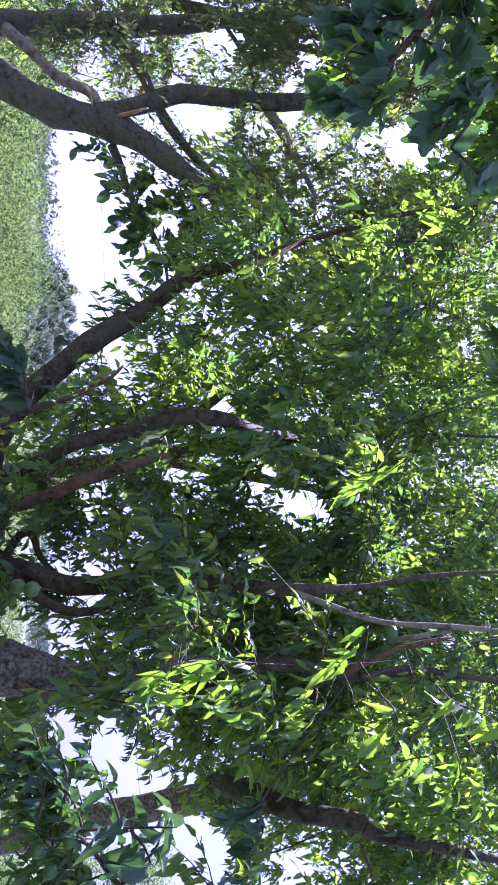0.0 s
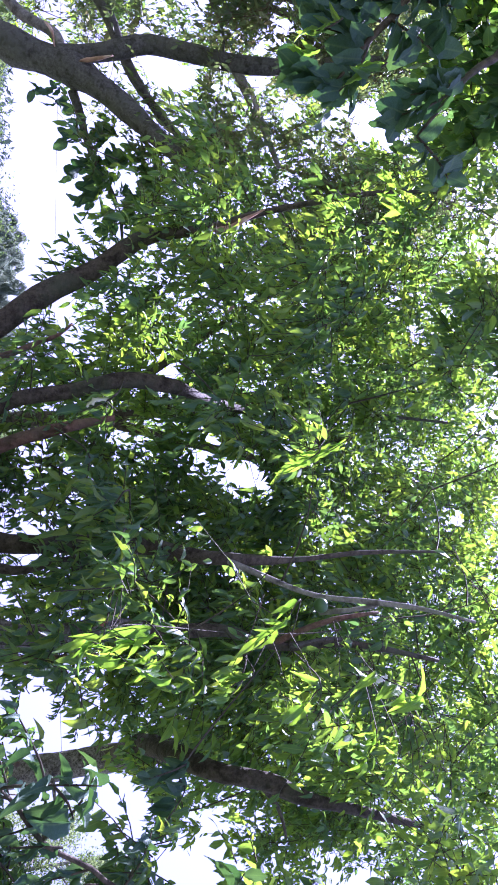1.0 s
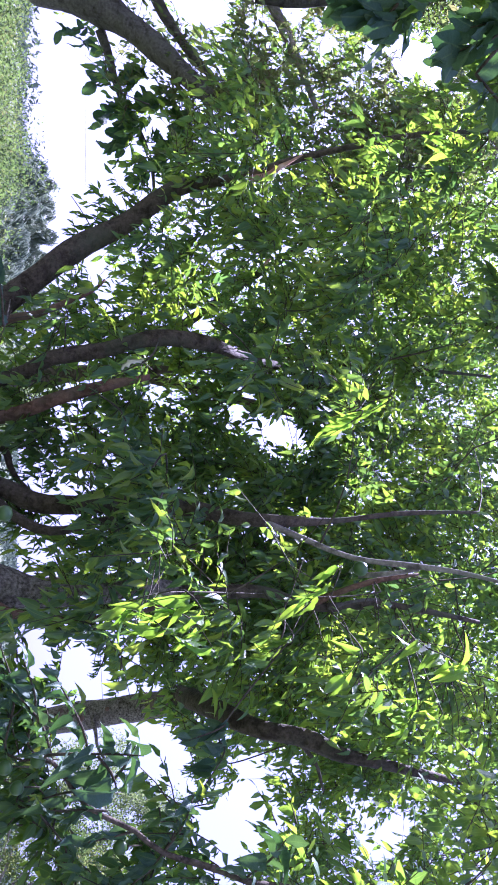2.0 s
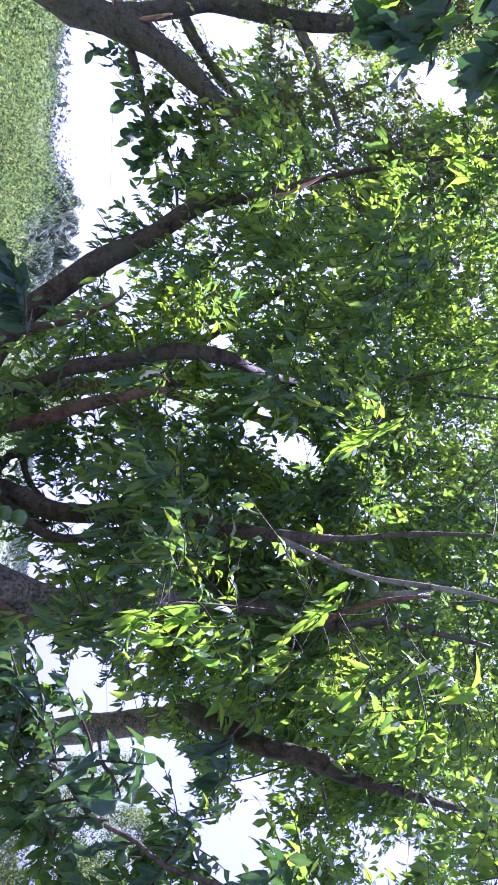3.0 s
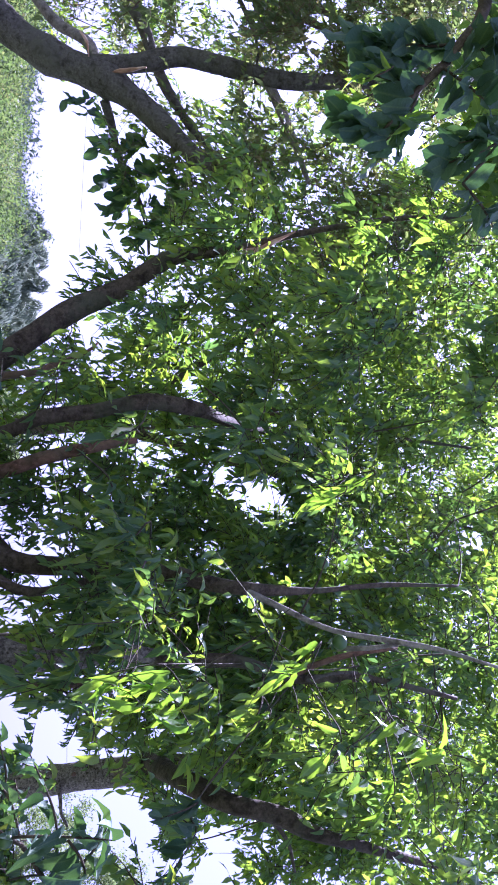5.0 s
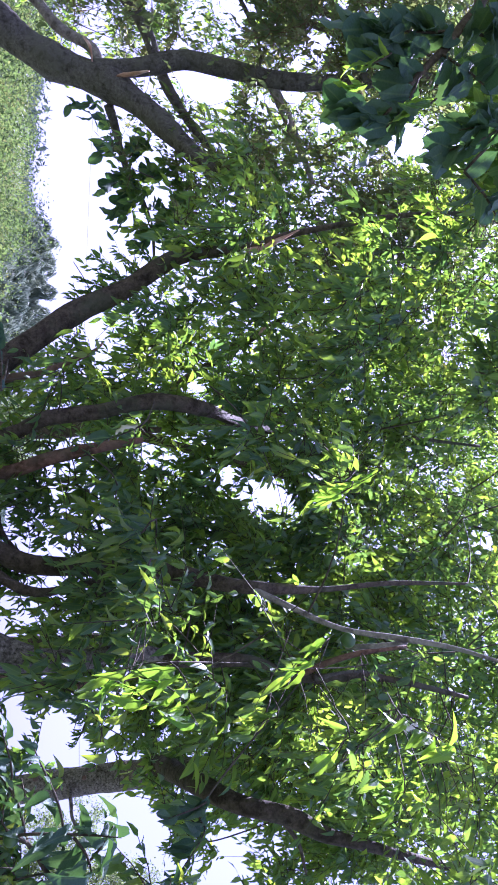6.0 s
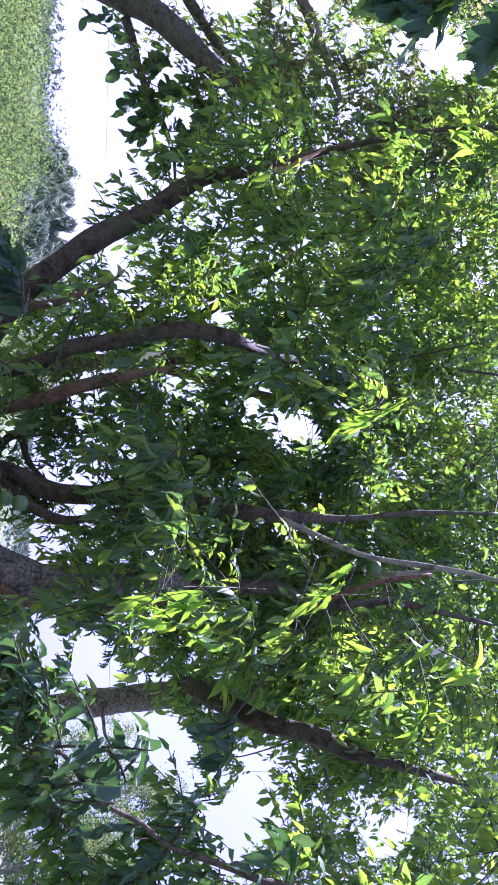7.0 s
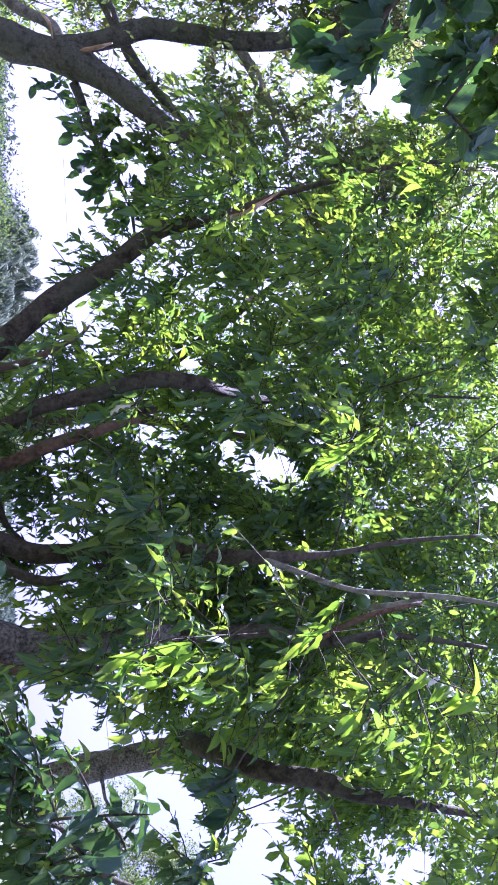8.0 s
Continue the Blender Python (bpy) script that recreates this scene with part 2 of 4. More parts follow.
def tube(line, rad, sides, rough=0.0, seed=0.0):
    """Verts, quads and uvs of a closed tube with an uneven skin."""
    n = len(line)
    ahead = np.gradient(line, axis=0)
    ahead /= np.linalg.norm(ahead, axis=1)[:, None] + 1e-9
    ref = np.array([0.31, -0.85, 0.42])
    u = np.cross(ahead, ref)
    u /= np.linalg.norm(u, axis=1)[:, None] + 1e-9
    v = np.cross(ahead, u)
    a = np.linspace(0, 2 * np.pi, sides, endpoint=False)
    ring = np.cos(a)[None, :, None] * u[:, None] + np.sin(a)[None, :, None] * v[:, None]
    grow = np.ones((n, sides))
    if rough:
        for i in range(n):
            for j in range(sides):
                w = Vector(line[i]) * 3.0 + Vector(ring[i, j]) * 0.8
                fine = noise.noise(Vector(line[i]) * 14.0 + Vector(ring[i, j]) * 2.2 + Vector((seed, 0, 0)))
                grow[i, j] += rough * (noise.noise(w + Vector((seed, seed, 0))) + 0.5 * fine)
    verts = (line[:, None] + ring * (rad[:, None] * grow)[..., None]).reshape(-1, 3)
    i, j = np.meshgrid(np.arange(n - 1), np.arange(sides), indexing="ij")
    k = (j + 1) % sides
    quads = np.stack([i * sides + j, i * sides + k, (i + 1) * sides + k, (i + 1) * sides + j], -1).reshape(-1, 4)
    verts = np.vstack([verts, line[:1], line[-1:]])
    j = np.arange(sides)
    caps = np.vstack([np.stack([(j + 1) % sides, j, np.full(sides, n * sides)], -1),
                      np.stack([(n - 1) * sides + j, (n - 1) * sides + (j + 1) % sides, np.full(sides, n * sides + 1)], -1)])
    return verts, quads, caps


def limb(name, points, radii, material, parent, label="", sides=12, rough=0.13, step=0.05):
    line, rad = spline(points, radii, step)
    rad = rad * (1 + 0.07 * np.sin(np.arange(len(rad)) * 0.55 + len(points)))
    v, q, c = tube(line, rad, sides, rough, seed=len(points) * 1.7 + radii[0] * 50)
    ob = link_mesh(name, v, [q, c], material, parent)
    return tagged(ob, label), line


# leaf outline: stations along the blade with half widths
STATIONS, HALF = np.array([0.16, 0.45, 0.76]), np.array([0.62, 1.0, 0.66])


def leaf_arrays(base, way, up, length, width, fold, droop, light=False):
    """Leaves with a folded, drooping blade: all arguments are arrays, one row a leaf."""
    n = len(base)
    way = way / (np.linalg.norm(way, axis=1)[:, None] + 1e-9)
    side = np.cross(way, up)
    side /= np.linalg.norm(side, axis=1)[:, None] + 1e-9
    nrm = np.cross(side, way)
    if light == "far":
        # a small folded blade
        one = base + way * (length * 0.45)[:, None]
        off, lift = side * (width * 0.5)[:, None], nrm * (width * fold)[:, None]
        tip = base + way * length[:, None] - nrm * (length * droop)[:, None]
        verts = np.stack([base, one - off + lift, one + off + lift, tip], 1).reshape(-1, 3)
        uv = np.tile([(0.5, 0), (0.03, 0.45), (0.97, 0.45), (0.5, 1)], (n, 1))
        return verts, [(np.array([[0, 3, 1], [0, 2, 3]])[None] + (np.arange(n) * 4)[:, None, None]).reshape(-1, 3)], uv
    if light:
        # a flat lance-shaped blade, bent once
        one = base + way * (length * 0.30)[:, None] - nrm * (length * droop * 0.09)[:, None]
        two = base + way * (length * 0.68)[:, None] - nrm * (length * droop * 0.46)[:, None]
        off, lift = side * (width * 0.47)[:, None], nrm * (width * fold * 0.6)[:, None]
        tip = base + way * length[:, None] - nrm * (length * droop)[:, None]
        verts = np.stack([base, one - off + lift, one + off, two - off * 0.86, two + off * 0.86 + lift, tip], 1).reshape(-1, 3)
        uv = np.tile([(0.5, 0), (0.03, 0.3), (0.97, 0.3), (0.1, 0.68), (0.9, 0.68), (0.5, 1)], (n, 1))
        tri = np.array([[0, 2, 1], [1, 2, 4], [1, 4, 3], [3, 4, 5]])
        return verts, [(tri[None] + (np.arange(n) * 6)[:, None, None]).reshape(-1, 3)], uv
    verts = np.zeros((n, 11, 3))
    uv = np.zeros((n, 11, 2))
    verts[:, 0], uv[:, 0] = base, (0.5, 0)
    for s, (t, h) in enumerate(zip(STATIONS, HALF)):
        mid = base + way * (length * t)[:, None] - nrm * (length * droop * t * t)[:, None]
        off = side * (width * h * 0.5)[:, None]
        lift = nrm * (width * h * fold)[:, None]
        verts[:, 1 + 3 * s], verts[:, 2 + 3 * s], verts[:, 3 + 3 * s] = mid - off + lift, mid, mid + off + lift
        uv[:, 1 + 3 * s], uv[:, 2 + 3 * s], uv[:, 3 + 3 * s] = (0.5 - h / 2, t), (0.5, t), (0.5 + h / 2, t)
    verts[:, 10], uv[:, 10] = base + way * length[:, None] - nrm * (length * droop)[:, None], (0.5, 1)
    tri = np.array([[0, 2, 1], [0, 3, 2], [7, 8, 10], [8, 9, 10]])
    quad = np.array([[1, 2, 5, 4], [2, 3, 6, 5], [4, 5, 8, 7], [5, 6, 9, 8]])
    k = (np.arange(n) * 11)[:, None, None]
    return verts.reshape(-1, 3), [(tri[None] + k).reshape(-1, 3), (quad[None] + k).reshape(-1, 4)], uv.reshape(-1, 2)


def unit(rng, n):
    v = rng.normal(size=(n, 3))
    return v / np.linalg.norm(v, axis=1)[:, None]


# Gaps cut through the crowns to fit the camera's view: bearing and elevation from its place in degrees, half-width,
# share of leaves left
CAMERA_SPOT = np.array([-0.04, 0.03, 1.59])
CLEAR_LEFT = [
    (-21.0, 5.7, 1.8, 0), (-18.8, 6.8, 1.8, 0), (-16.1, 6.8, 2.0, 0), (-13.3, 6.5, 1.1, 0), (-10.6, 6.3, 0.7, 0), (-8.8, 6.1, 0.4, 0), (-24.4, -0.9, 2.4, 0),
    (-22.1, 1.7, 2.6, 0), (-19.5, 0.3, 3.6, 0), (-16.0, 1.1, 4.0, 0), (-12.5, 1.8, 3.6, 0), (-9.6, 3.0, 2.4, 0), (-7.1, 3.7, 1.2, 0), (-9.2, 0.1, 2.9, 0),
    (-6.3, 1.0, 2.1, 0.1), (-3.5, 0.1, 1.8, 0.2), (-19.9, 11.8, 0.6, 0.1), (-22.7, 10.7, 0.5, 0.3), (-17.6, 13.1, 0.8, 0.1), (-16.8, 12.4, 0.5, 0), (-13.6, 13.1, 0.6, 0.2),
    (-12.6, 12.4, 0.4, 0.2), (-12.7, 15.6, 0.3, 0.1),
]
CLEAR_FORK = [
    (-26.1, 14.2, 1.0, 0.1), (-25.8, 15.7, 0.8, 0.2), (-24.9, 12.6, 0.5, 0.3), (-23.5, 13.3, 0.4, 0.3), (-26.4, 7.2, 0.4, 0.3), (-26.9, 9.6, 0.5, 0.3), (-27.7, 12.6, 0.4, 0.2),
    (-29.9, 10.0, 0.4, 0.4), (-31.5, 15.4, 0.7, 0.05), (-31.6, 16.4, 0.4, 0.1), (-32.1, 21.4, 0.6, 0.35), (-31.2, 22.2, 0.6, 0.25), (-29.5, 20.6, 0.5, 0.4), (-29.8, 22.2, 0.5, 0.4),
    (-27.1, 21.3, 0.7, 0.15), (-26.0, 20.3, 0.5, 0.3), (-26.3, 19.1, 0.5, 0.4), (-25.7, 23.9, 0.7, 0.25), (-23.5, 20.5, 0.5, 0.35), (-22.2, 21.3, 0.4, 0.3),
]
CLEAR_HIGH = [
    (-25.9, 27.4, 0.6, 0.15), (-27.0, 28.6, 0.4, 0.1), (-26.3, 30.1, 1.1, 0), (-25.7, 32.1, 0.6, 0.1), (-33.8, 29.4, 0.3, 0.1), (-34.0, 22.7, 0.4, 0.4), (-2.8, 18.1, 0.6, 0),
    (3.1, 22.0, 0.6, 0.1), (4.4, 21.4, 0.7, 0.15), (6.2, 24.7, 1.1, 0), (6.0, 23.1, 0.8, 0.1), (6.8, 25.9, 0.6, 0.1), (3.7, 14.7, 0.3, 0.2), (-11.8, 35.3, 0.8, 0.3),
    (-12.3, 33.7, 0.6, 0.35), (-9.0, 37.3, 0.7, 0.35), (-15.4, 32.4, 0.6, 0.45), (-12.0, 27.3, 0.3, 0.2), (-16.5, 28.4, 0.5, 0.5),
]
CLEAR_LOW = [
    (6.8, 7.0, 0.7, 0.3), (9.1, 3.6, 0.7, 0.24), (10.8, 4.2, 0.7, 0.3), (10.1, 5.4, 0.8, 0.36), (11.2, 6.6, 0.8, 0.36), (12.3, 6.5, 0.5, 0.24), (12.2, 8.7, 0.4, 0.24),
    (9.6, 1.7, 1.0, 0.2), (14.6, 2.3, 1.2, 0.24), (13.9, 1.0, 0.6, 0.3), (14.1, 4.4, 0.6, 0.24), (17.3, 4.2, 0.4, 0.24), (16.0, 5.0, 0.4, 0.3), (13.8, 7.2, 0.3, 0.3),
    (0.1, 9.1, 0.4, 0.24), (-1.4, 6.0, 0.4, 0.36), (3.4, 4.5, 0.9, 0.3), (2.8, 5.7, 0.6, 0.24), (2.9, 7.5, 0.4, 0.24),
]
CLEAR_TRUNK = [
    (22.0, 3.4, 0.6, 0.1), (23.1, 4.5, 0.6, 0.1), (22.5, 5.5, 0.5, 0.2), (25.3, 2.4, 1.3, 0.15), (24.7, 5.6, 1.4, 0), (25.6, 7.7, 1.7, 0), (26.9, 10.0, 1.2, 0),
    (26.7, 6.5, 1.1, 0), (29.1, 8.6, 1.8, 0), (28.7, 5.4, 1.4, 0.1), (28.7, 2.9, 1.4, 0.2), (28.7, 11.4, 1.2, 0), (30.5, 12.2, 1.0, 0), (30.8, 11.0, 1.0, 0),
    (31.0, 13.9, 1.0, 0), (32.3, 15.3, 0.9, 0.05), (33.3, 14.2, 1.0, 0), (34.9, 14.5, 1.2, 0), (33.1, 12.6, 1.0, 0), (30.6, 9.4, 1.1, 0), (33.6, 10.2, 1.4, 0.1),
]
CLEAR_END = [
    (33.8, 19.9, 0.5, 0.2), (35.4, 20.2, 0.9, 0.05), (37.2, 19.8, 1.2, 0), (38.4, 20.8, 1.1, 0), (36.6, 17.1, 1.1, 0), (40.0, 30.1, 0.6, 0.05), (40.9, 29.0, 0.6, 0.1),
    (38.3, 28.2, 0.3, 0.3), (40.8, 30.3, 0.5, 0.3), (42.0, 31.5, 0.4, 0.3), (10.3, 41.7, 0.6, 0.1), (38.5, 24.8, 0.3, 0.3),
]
# leaves left out so that wood shows in the camera's view: bearing, elevation, half-width, and how far off the wood is
# that no leaves hang in front of
SEEN_LEFT = [
    (-27.2, -1.9, 1.0, 6.6), (-25.8, 0.8, 1.2, 6.6), (-24.9, 3.6, 1.2, 6.5), (-24.8, 6.5, 1.2, 6.5), (-24.5, 9.0, 1.0, 6.3), (-23.4, 11.3, 0.8, 6.2), (-26.0, 10.0, 0.7, 6.3),
    (-27.3, 12.8, 0.7, 6.2), (-27.6, 15.9, 0.7, 6), (-27.9, 19.3, 0.7, 6), (-28.6, 22.1, 0.6, 5.9), (-27.8, 2.9, 0.6, 7), (-27.1, 4.9, 0.6, 6.8), (-26.2, 6.2, 0.6, 6.6),
    (-29.4, 8.9, 0.5, 6.7), (-27.7, 10.7, 0.5, 6.5), (-1.6, 1.3, 0.9, 3.6), (-3.7, 2.8, 0.9, 3.6), (-5.6, 4.8, 0.9, 3.65), (-7.2, 6.9, 0.8, 3.65), (-9.1, 8.9, 0.8, 3.7),
    (-10.9, 11.4, 0.7, 3.7),
]
SEEN_MID = [
    (-15.5, 20.5, 0.5, 3.75), (-16.3, 21.9, 0.5, 3.75), (-17.3, 23.4, 0.5, 3.75),
    (1.2, 5.0, 0.6, 3.3), (0.4, 7.1, 0.6, 3.3), (-1.2, 16.7, 0.6, 3.3), (-1.2, 18.6, 0.6, 3.3), (4.6, 4.8, 0.6, 3.2), (3.8, 6.7, 0.6, 3.2), (10.9, 3.1, 0.7, 3.2),
    (12.2, 4.9, 0.7, 3.2), (12.3, 7.6, 0.5, 3.2), (12.4, 16.6, 0.5, 3.1), (13.0, 18.9, 0.6, 3.1), (17.8, 1.5, 1.6, 2.85), (18.3, 3.2, 1.0, 2.85), (20.6, 5.8, 0.5, 2.75),
    (21.0, 8.8, 0.5, 2.75), (18.0, 32.7, 0.4, 2.7), (18.7, 35.6, 0.4, 2.7), (31.0, 21.6, 0.8, 3.8), (31.9, 23.5, 0.8, 3.7),
    (33.2, 25.4, 0.8, 3.7), (33.9, 27.4, 0.6, 3.6),
]
SEEN_WOOD = np.array(SEEN_LEFT + SEEN_MID)
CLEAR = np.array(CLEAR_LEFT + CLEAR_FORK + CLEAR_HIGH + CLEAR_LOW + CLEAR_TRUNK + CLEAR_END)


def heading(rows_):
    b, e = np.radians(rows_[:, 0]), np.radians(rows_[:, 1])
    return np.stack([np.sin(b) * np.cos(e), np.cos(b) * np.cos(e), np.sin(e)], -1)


CLEAR_WAY, SEEN_WAY = heading(CLEAR), heading(SEEN_WOOD)
# sprigs that the sun reaches: the leaves towards the sun from them are thin
LIT = []


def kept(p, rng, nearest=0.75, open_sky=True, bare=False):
    """Which of the places may bear a leaf, thinned where gaps fit the camera's view."""
    off = p - CAMERA_SPOT
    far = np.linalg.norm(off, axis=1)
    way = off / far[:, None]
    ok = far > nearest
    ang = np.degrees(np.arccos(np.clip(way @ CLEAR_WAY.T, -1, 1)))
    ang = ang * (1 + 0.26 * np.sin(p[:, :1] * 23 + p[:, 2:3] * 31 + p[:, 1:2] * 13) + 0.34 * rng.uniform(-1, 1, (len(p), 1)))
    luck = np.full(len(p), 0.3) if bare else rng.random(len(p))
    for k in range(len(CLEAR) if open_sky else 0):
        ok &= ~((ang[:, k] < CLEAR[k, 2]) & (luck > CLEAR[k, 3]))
    near = np.degrees(np.arccos(np.clip(way @ SEEN_WAY.T, -1, 1)))
    for k in range(len(SEEN_WOOD)):
        ok &= ~((near[:, k] < SEEN_WOOD[k, 2]) & (far < SEEN_WOOD[k, 3]) & (luck > 0.12))
    sw = np.array(SUN_WAY)
    for q, r in LIT:
        d = p - np.array(q)
        along = d @ sw
        away = np.linalg.norm(d - along[:, None] * sw, axis=1)
        ok &= ~((along > 0.1) & (away < r) & (luck > 0.10)) | bare
    return ok


def sticks(lines, r0, r1, sides=4):
    """Many thin tapering tubes at once: lines is m x 5 x 3, radii one a line."""
    m, k = lines.shape[:2]
    ahead = np.gradient(lines, axis=1)
    ahead /= np.linalg.norm(ahead, axis=2)[..., None] + 1e-9
    u = np.cross(ahead, np.array([0.31, -0.85, 0.42]))
    u /= np.linalg.norm(u, axis=2)[..., None] + 1e-9
    v = np.cross(ahead, u)
    a = np.linspace(0, 2 * np.pi, sides, endpoint=False)
    rad = r0[:, None] + (r1 - r0)[:, None] * np.linspace(0, 1, k)
    ring = np.cos(a)[:, None] * u[:, :, None] + np.sin(a)[:, None] * v[:, :, None]
    verts = (lines[:, :, None] + ring * rad[:, :, None, None]).reshape(-1, 3)
    i, j = np.meshgrid(np.arange(k - 1), np.arange(sides), indexing="ij")
    q = np.stack([i * sides + j, i * sides + (j + 1) % sides, (i + 1) * sides + (j + 1) % sides, (i + 1) * sides + j], -1).reshape(-1, 4)
    return verts, (q[None] + (np.arange(m) * k * sides)[:, None, None]).reshape(-1, 4)


def leaf_piece(parent, at, way, up, size, blade):
    w = way / np.linalg.norm(way)
    x = np.cross(w, up)
    x = x / np.linalg.norm(x) * size
    z, w = np.cross(x, w), w * size
    ob = new("leaf", blade)
    ob.parent = parent
    ob.matrix_parent_inverse = parent.matrix_world.inverted()
    ob.matrix_basis = Matrix(((x[0], w[0], z[0], at[0]), (x[1], w[1], z[1], at[1]), (x[2], w[2], z[2], at[2]), (0, 0, 0, 1)))


def bend_line(a, b, c):
    t = np.linspace(0, 1, 5)[None, :, None]
    return (1 - t) ** 2 * a[:, None] + 2 * t * (1 - t) * b[:, None] + t * t * c[:, None]


def foliage(parent, crowns, limb_lines, clumps, seed, size=(0.046, 0.092), leaf=leaf_mat, wood=bark_dark, spread=0.25, twigs=13, per=9, slim=0.38, nearest=0.75, light=False, open_sky=True, singles=0):
    """Clumps of twigs with hanging leaves in the crown volumes, each joined by a branchlet to the wood of its tree."""
    rng = np.random.default_rng(seed)
    vol = np.array([c[1][0] * c[1][1] * c[1][2] * (c[2] if len(c) > 2 else 1.0) for c in crowns])
    pick = rng.choice(len(crowns), clumps, p=vol / vol.sum())
    mid = np.array([c[0] for c in crowns])[pick]
    rad = np.array([c[1] for c in crowns])[pick]
    centre = mid + unit(rng, clumps) * (rng.random(clumps) ** 0.40)[:, None] * rad
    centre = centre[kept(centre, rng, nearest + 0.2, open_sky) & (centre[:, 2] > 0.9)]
    joints = np.vstack(limb_lines)[::3]
    near = np.array([np.min(np.linalg.norm(joints - c, axis=1)) for c in centre])
    centre = centre[np.argsort(near)]
    roots, branchlets = [], []
    for c in centre:
        j = joints[np.argmin(((joints - c) ** 2).sum(1))]
        span = np.linalg.norm(c - j)
        line = bend_line(j[None], ((j + c) / 2 + np.array([0, 0, 0.12 * span]) + unit(rng, 1)[0] * 0.1 * span)[None], c[None])[0]
        roots.append(j)
        branchlets.append(line)
        joints = np.vstack([joints, line[2:]])
    roots, branchlets = np.array(roots), np.array(branchlets)
    if open_sky:
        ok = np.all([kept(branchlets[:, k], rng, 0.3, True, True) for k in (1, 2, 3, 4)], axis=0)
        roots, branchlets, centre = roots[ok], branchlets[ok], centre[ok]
    span = np.linalg.norm(centre - roots, axis=1)
    v1, q1 = sticks(branchlets, 0.003 + 0.004 * np.minimum(span, 1.2), np.full(len(span), 0.002))
    out = np.repeat((centre - roots) / (span + 0.1)[:, None], twigs, 0)
    c = np.repeat(centre, twigs, 0)
    w = unit(rng, len(c)) + out * 0.5
    w[:, 2] = w[:, 2] * 0.7 - 0.1
    w /= np.linalg.norm(w, axis=1)[:, None]
    ln = spread * rng.uniform(0.7, 1.4, len(c))[:, None]
    a = c + unit(rng, len(c)) * 0.05
    e = a + w * ln - np.array([0, 0, 0.22]) * ln
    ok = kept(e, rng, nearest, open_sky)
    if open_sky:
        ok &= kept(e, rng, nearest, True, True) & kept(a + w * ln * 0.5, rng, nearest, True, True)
    a, w, ln, e = a[ok], w[ok], ln[ok], e[ok]
    tw = bend_line(a, a + w * ln * 0.5, e)[:, ::2]
    v2, q2 = sticks(tw, np.full(len(a), 0.003), np.full(len(a), 0.0013), 3)
    t = np.linspace(0.12, 1.0, per)[None, :, None]
    at = ((1 - t) ** 2 * a[:, None] + 2 * t * (1 - t) * (a + w * ln * 0.5)[:, None] + t * t * e[:, None]).reshape(-1, 3)
    lw = np.repeat(w, per, 0) * 0.45 + unit(rng, len(at)) * 0.85 + np.array([0, 0, -0.60])
    lu = np.array([0, 0, 1.0]) + unit(rng, len(at)) * 0.75
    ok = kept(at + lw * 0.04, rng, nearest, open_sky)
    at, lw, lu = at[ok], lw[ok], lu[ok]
    # the leaves nearest the path are pieces of their own
    order = np.argsort(np.linalg.norm(at - CAMERA_SPOT, axis=1))
    for k in order[:singles]:
        leaf_piece(parent, at[k], lw[k], lu[k], rng.uniform(*size) * 1.05, HERO[rng.integers(len(HERO))])
    at, lw, lu = at[order[singles:]], lw[order[singles:]], lu[order[singles:]]
    n = len(at)
    length = rng.uniform(*size, n) * rng.choice([0.6, 0.9, 1.0, 1.25], n, p=[0.22, 0.35, 0.28, 0.15])
    shape = (at, lw, lu, length, length * rng.uniform(slim * 0.8, slim * 1.25, n), rng.uniform(0.05, 0.45, n), rng.uniform(0.0, 0.60, n))
    h = 0 if light else int(n * 0.28)
    v, f, uv = leaf_arrays(*(x[h:] for x in shape), True)
    if h:
        v0, f0, uv0 = leaf_arrays(*(x[:h] for x in shape))
        v, f, uv = np.vstack([v0, v]), f0 + [x + len(v0) for x in f], np.vstack([uv0, uv])
    tagged(link_mesh("foliage", v, f, leaf, parent, uv), kind="stuff")
    tagged(link_mesh("brushwood", np.vstack([v1, v2]), [np.vstack([q1, q2 + len(v1)])], wood, parent), kind="stuff")


HERO, BROAD, OVATE, LIME = [], [], [], []


def hero_meshes(store, widths, name, material, flat=1.0, plump=0.8):
    """A few leaf blades, shared by the sprigs near the path: finer outline, waved edge."""
    rng = np.random.default_rng(5)
    for k in range(7):
        rows_, cols = 11, 5
        vs, uv = [], []
        wide = rng.uniform(*widths)
        droop, fold, twist = flat * rng.uniform(0.1, 0.75), flat * rng.uniform(0.1, 0.6), flat * rng.uniform(-0.9, 0.9)
        for i in range(rows_):
            t = i / (rows_ - 1)
            h = wide * 0.5 * (math.sin(math.pi * t ** 0.85) ** plump if 0 < t < 1 else 0.02)
            for j in range(cols):
                s = (j / (cols - 1)) * 2 - 1
                wave_ = 0.035 * math.sin(t * 17 + s * 2 + k) * abs(s)
                x, z = s * h, abs(s) * h * fold * 2 + wave_ - droop * t * t
                a = twist * t
                vs.append((x * math.cos(a) - wave_ * math.sin(a), t * (1 - 0.12 * droop), z + x * math.sin(a)))
                uv.append((0.5 + 0.5 * s * h * 2 / wide, t))
        q = [[i * cols + j, i * cols + j + 1, (i + 1) * cols + j + 1, (i + 1) * cols + j] for i in range(rows_ - 1) for j in range(cols - 1)]
        ob = link_mesh(name, vs, [np.array(q)], material, None, uv)
        store.append(ob.data)
        bpy.data.objects.remove(ob)


hero_meshes(HERO, (0.30, 0.42), "leaf", hero_mat)
hero_meshes(LIME, (0.26, 0.36), "leaf", lime_mat)
hero_meshes(OVATE, (0.40, 0.54), "leaf", broad_mat)
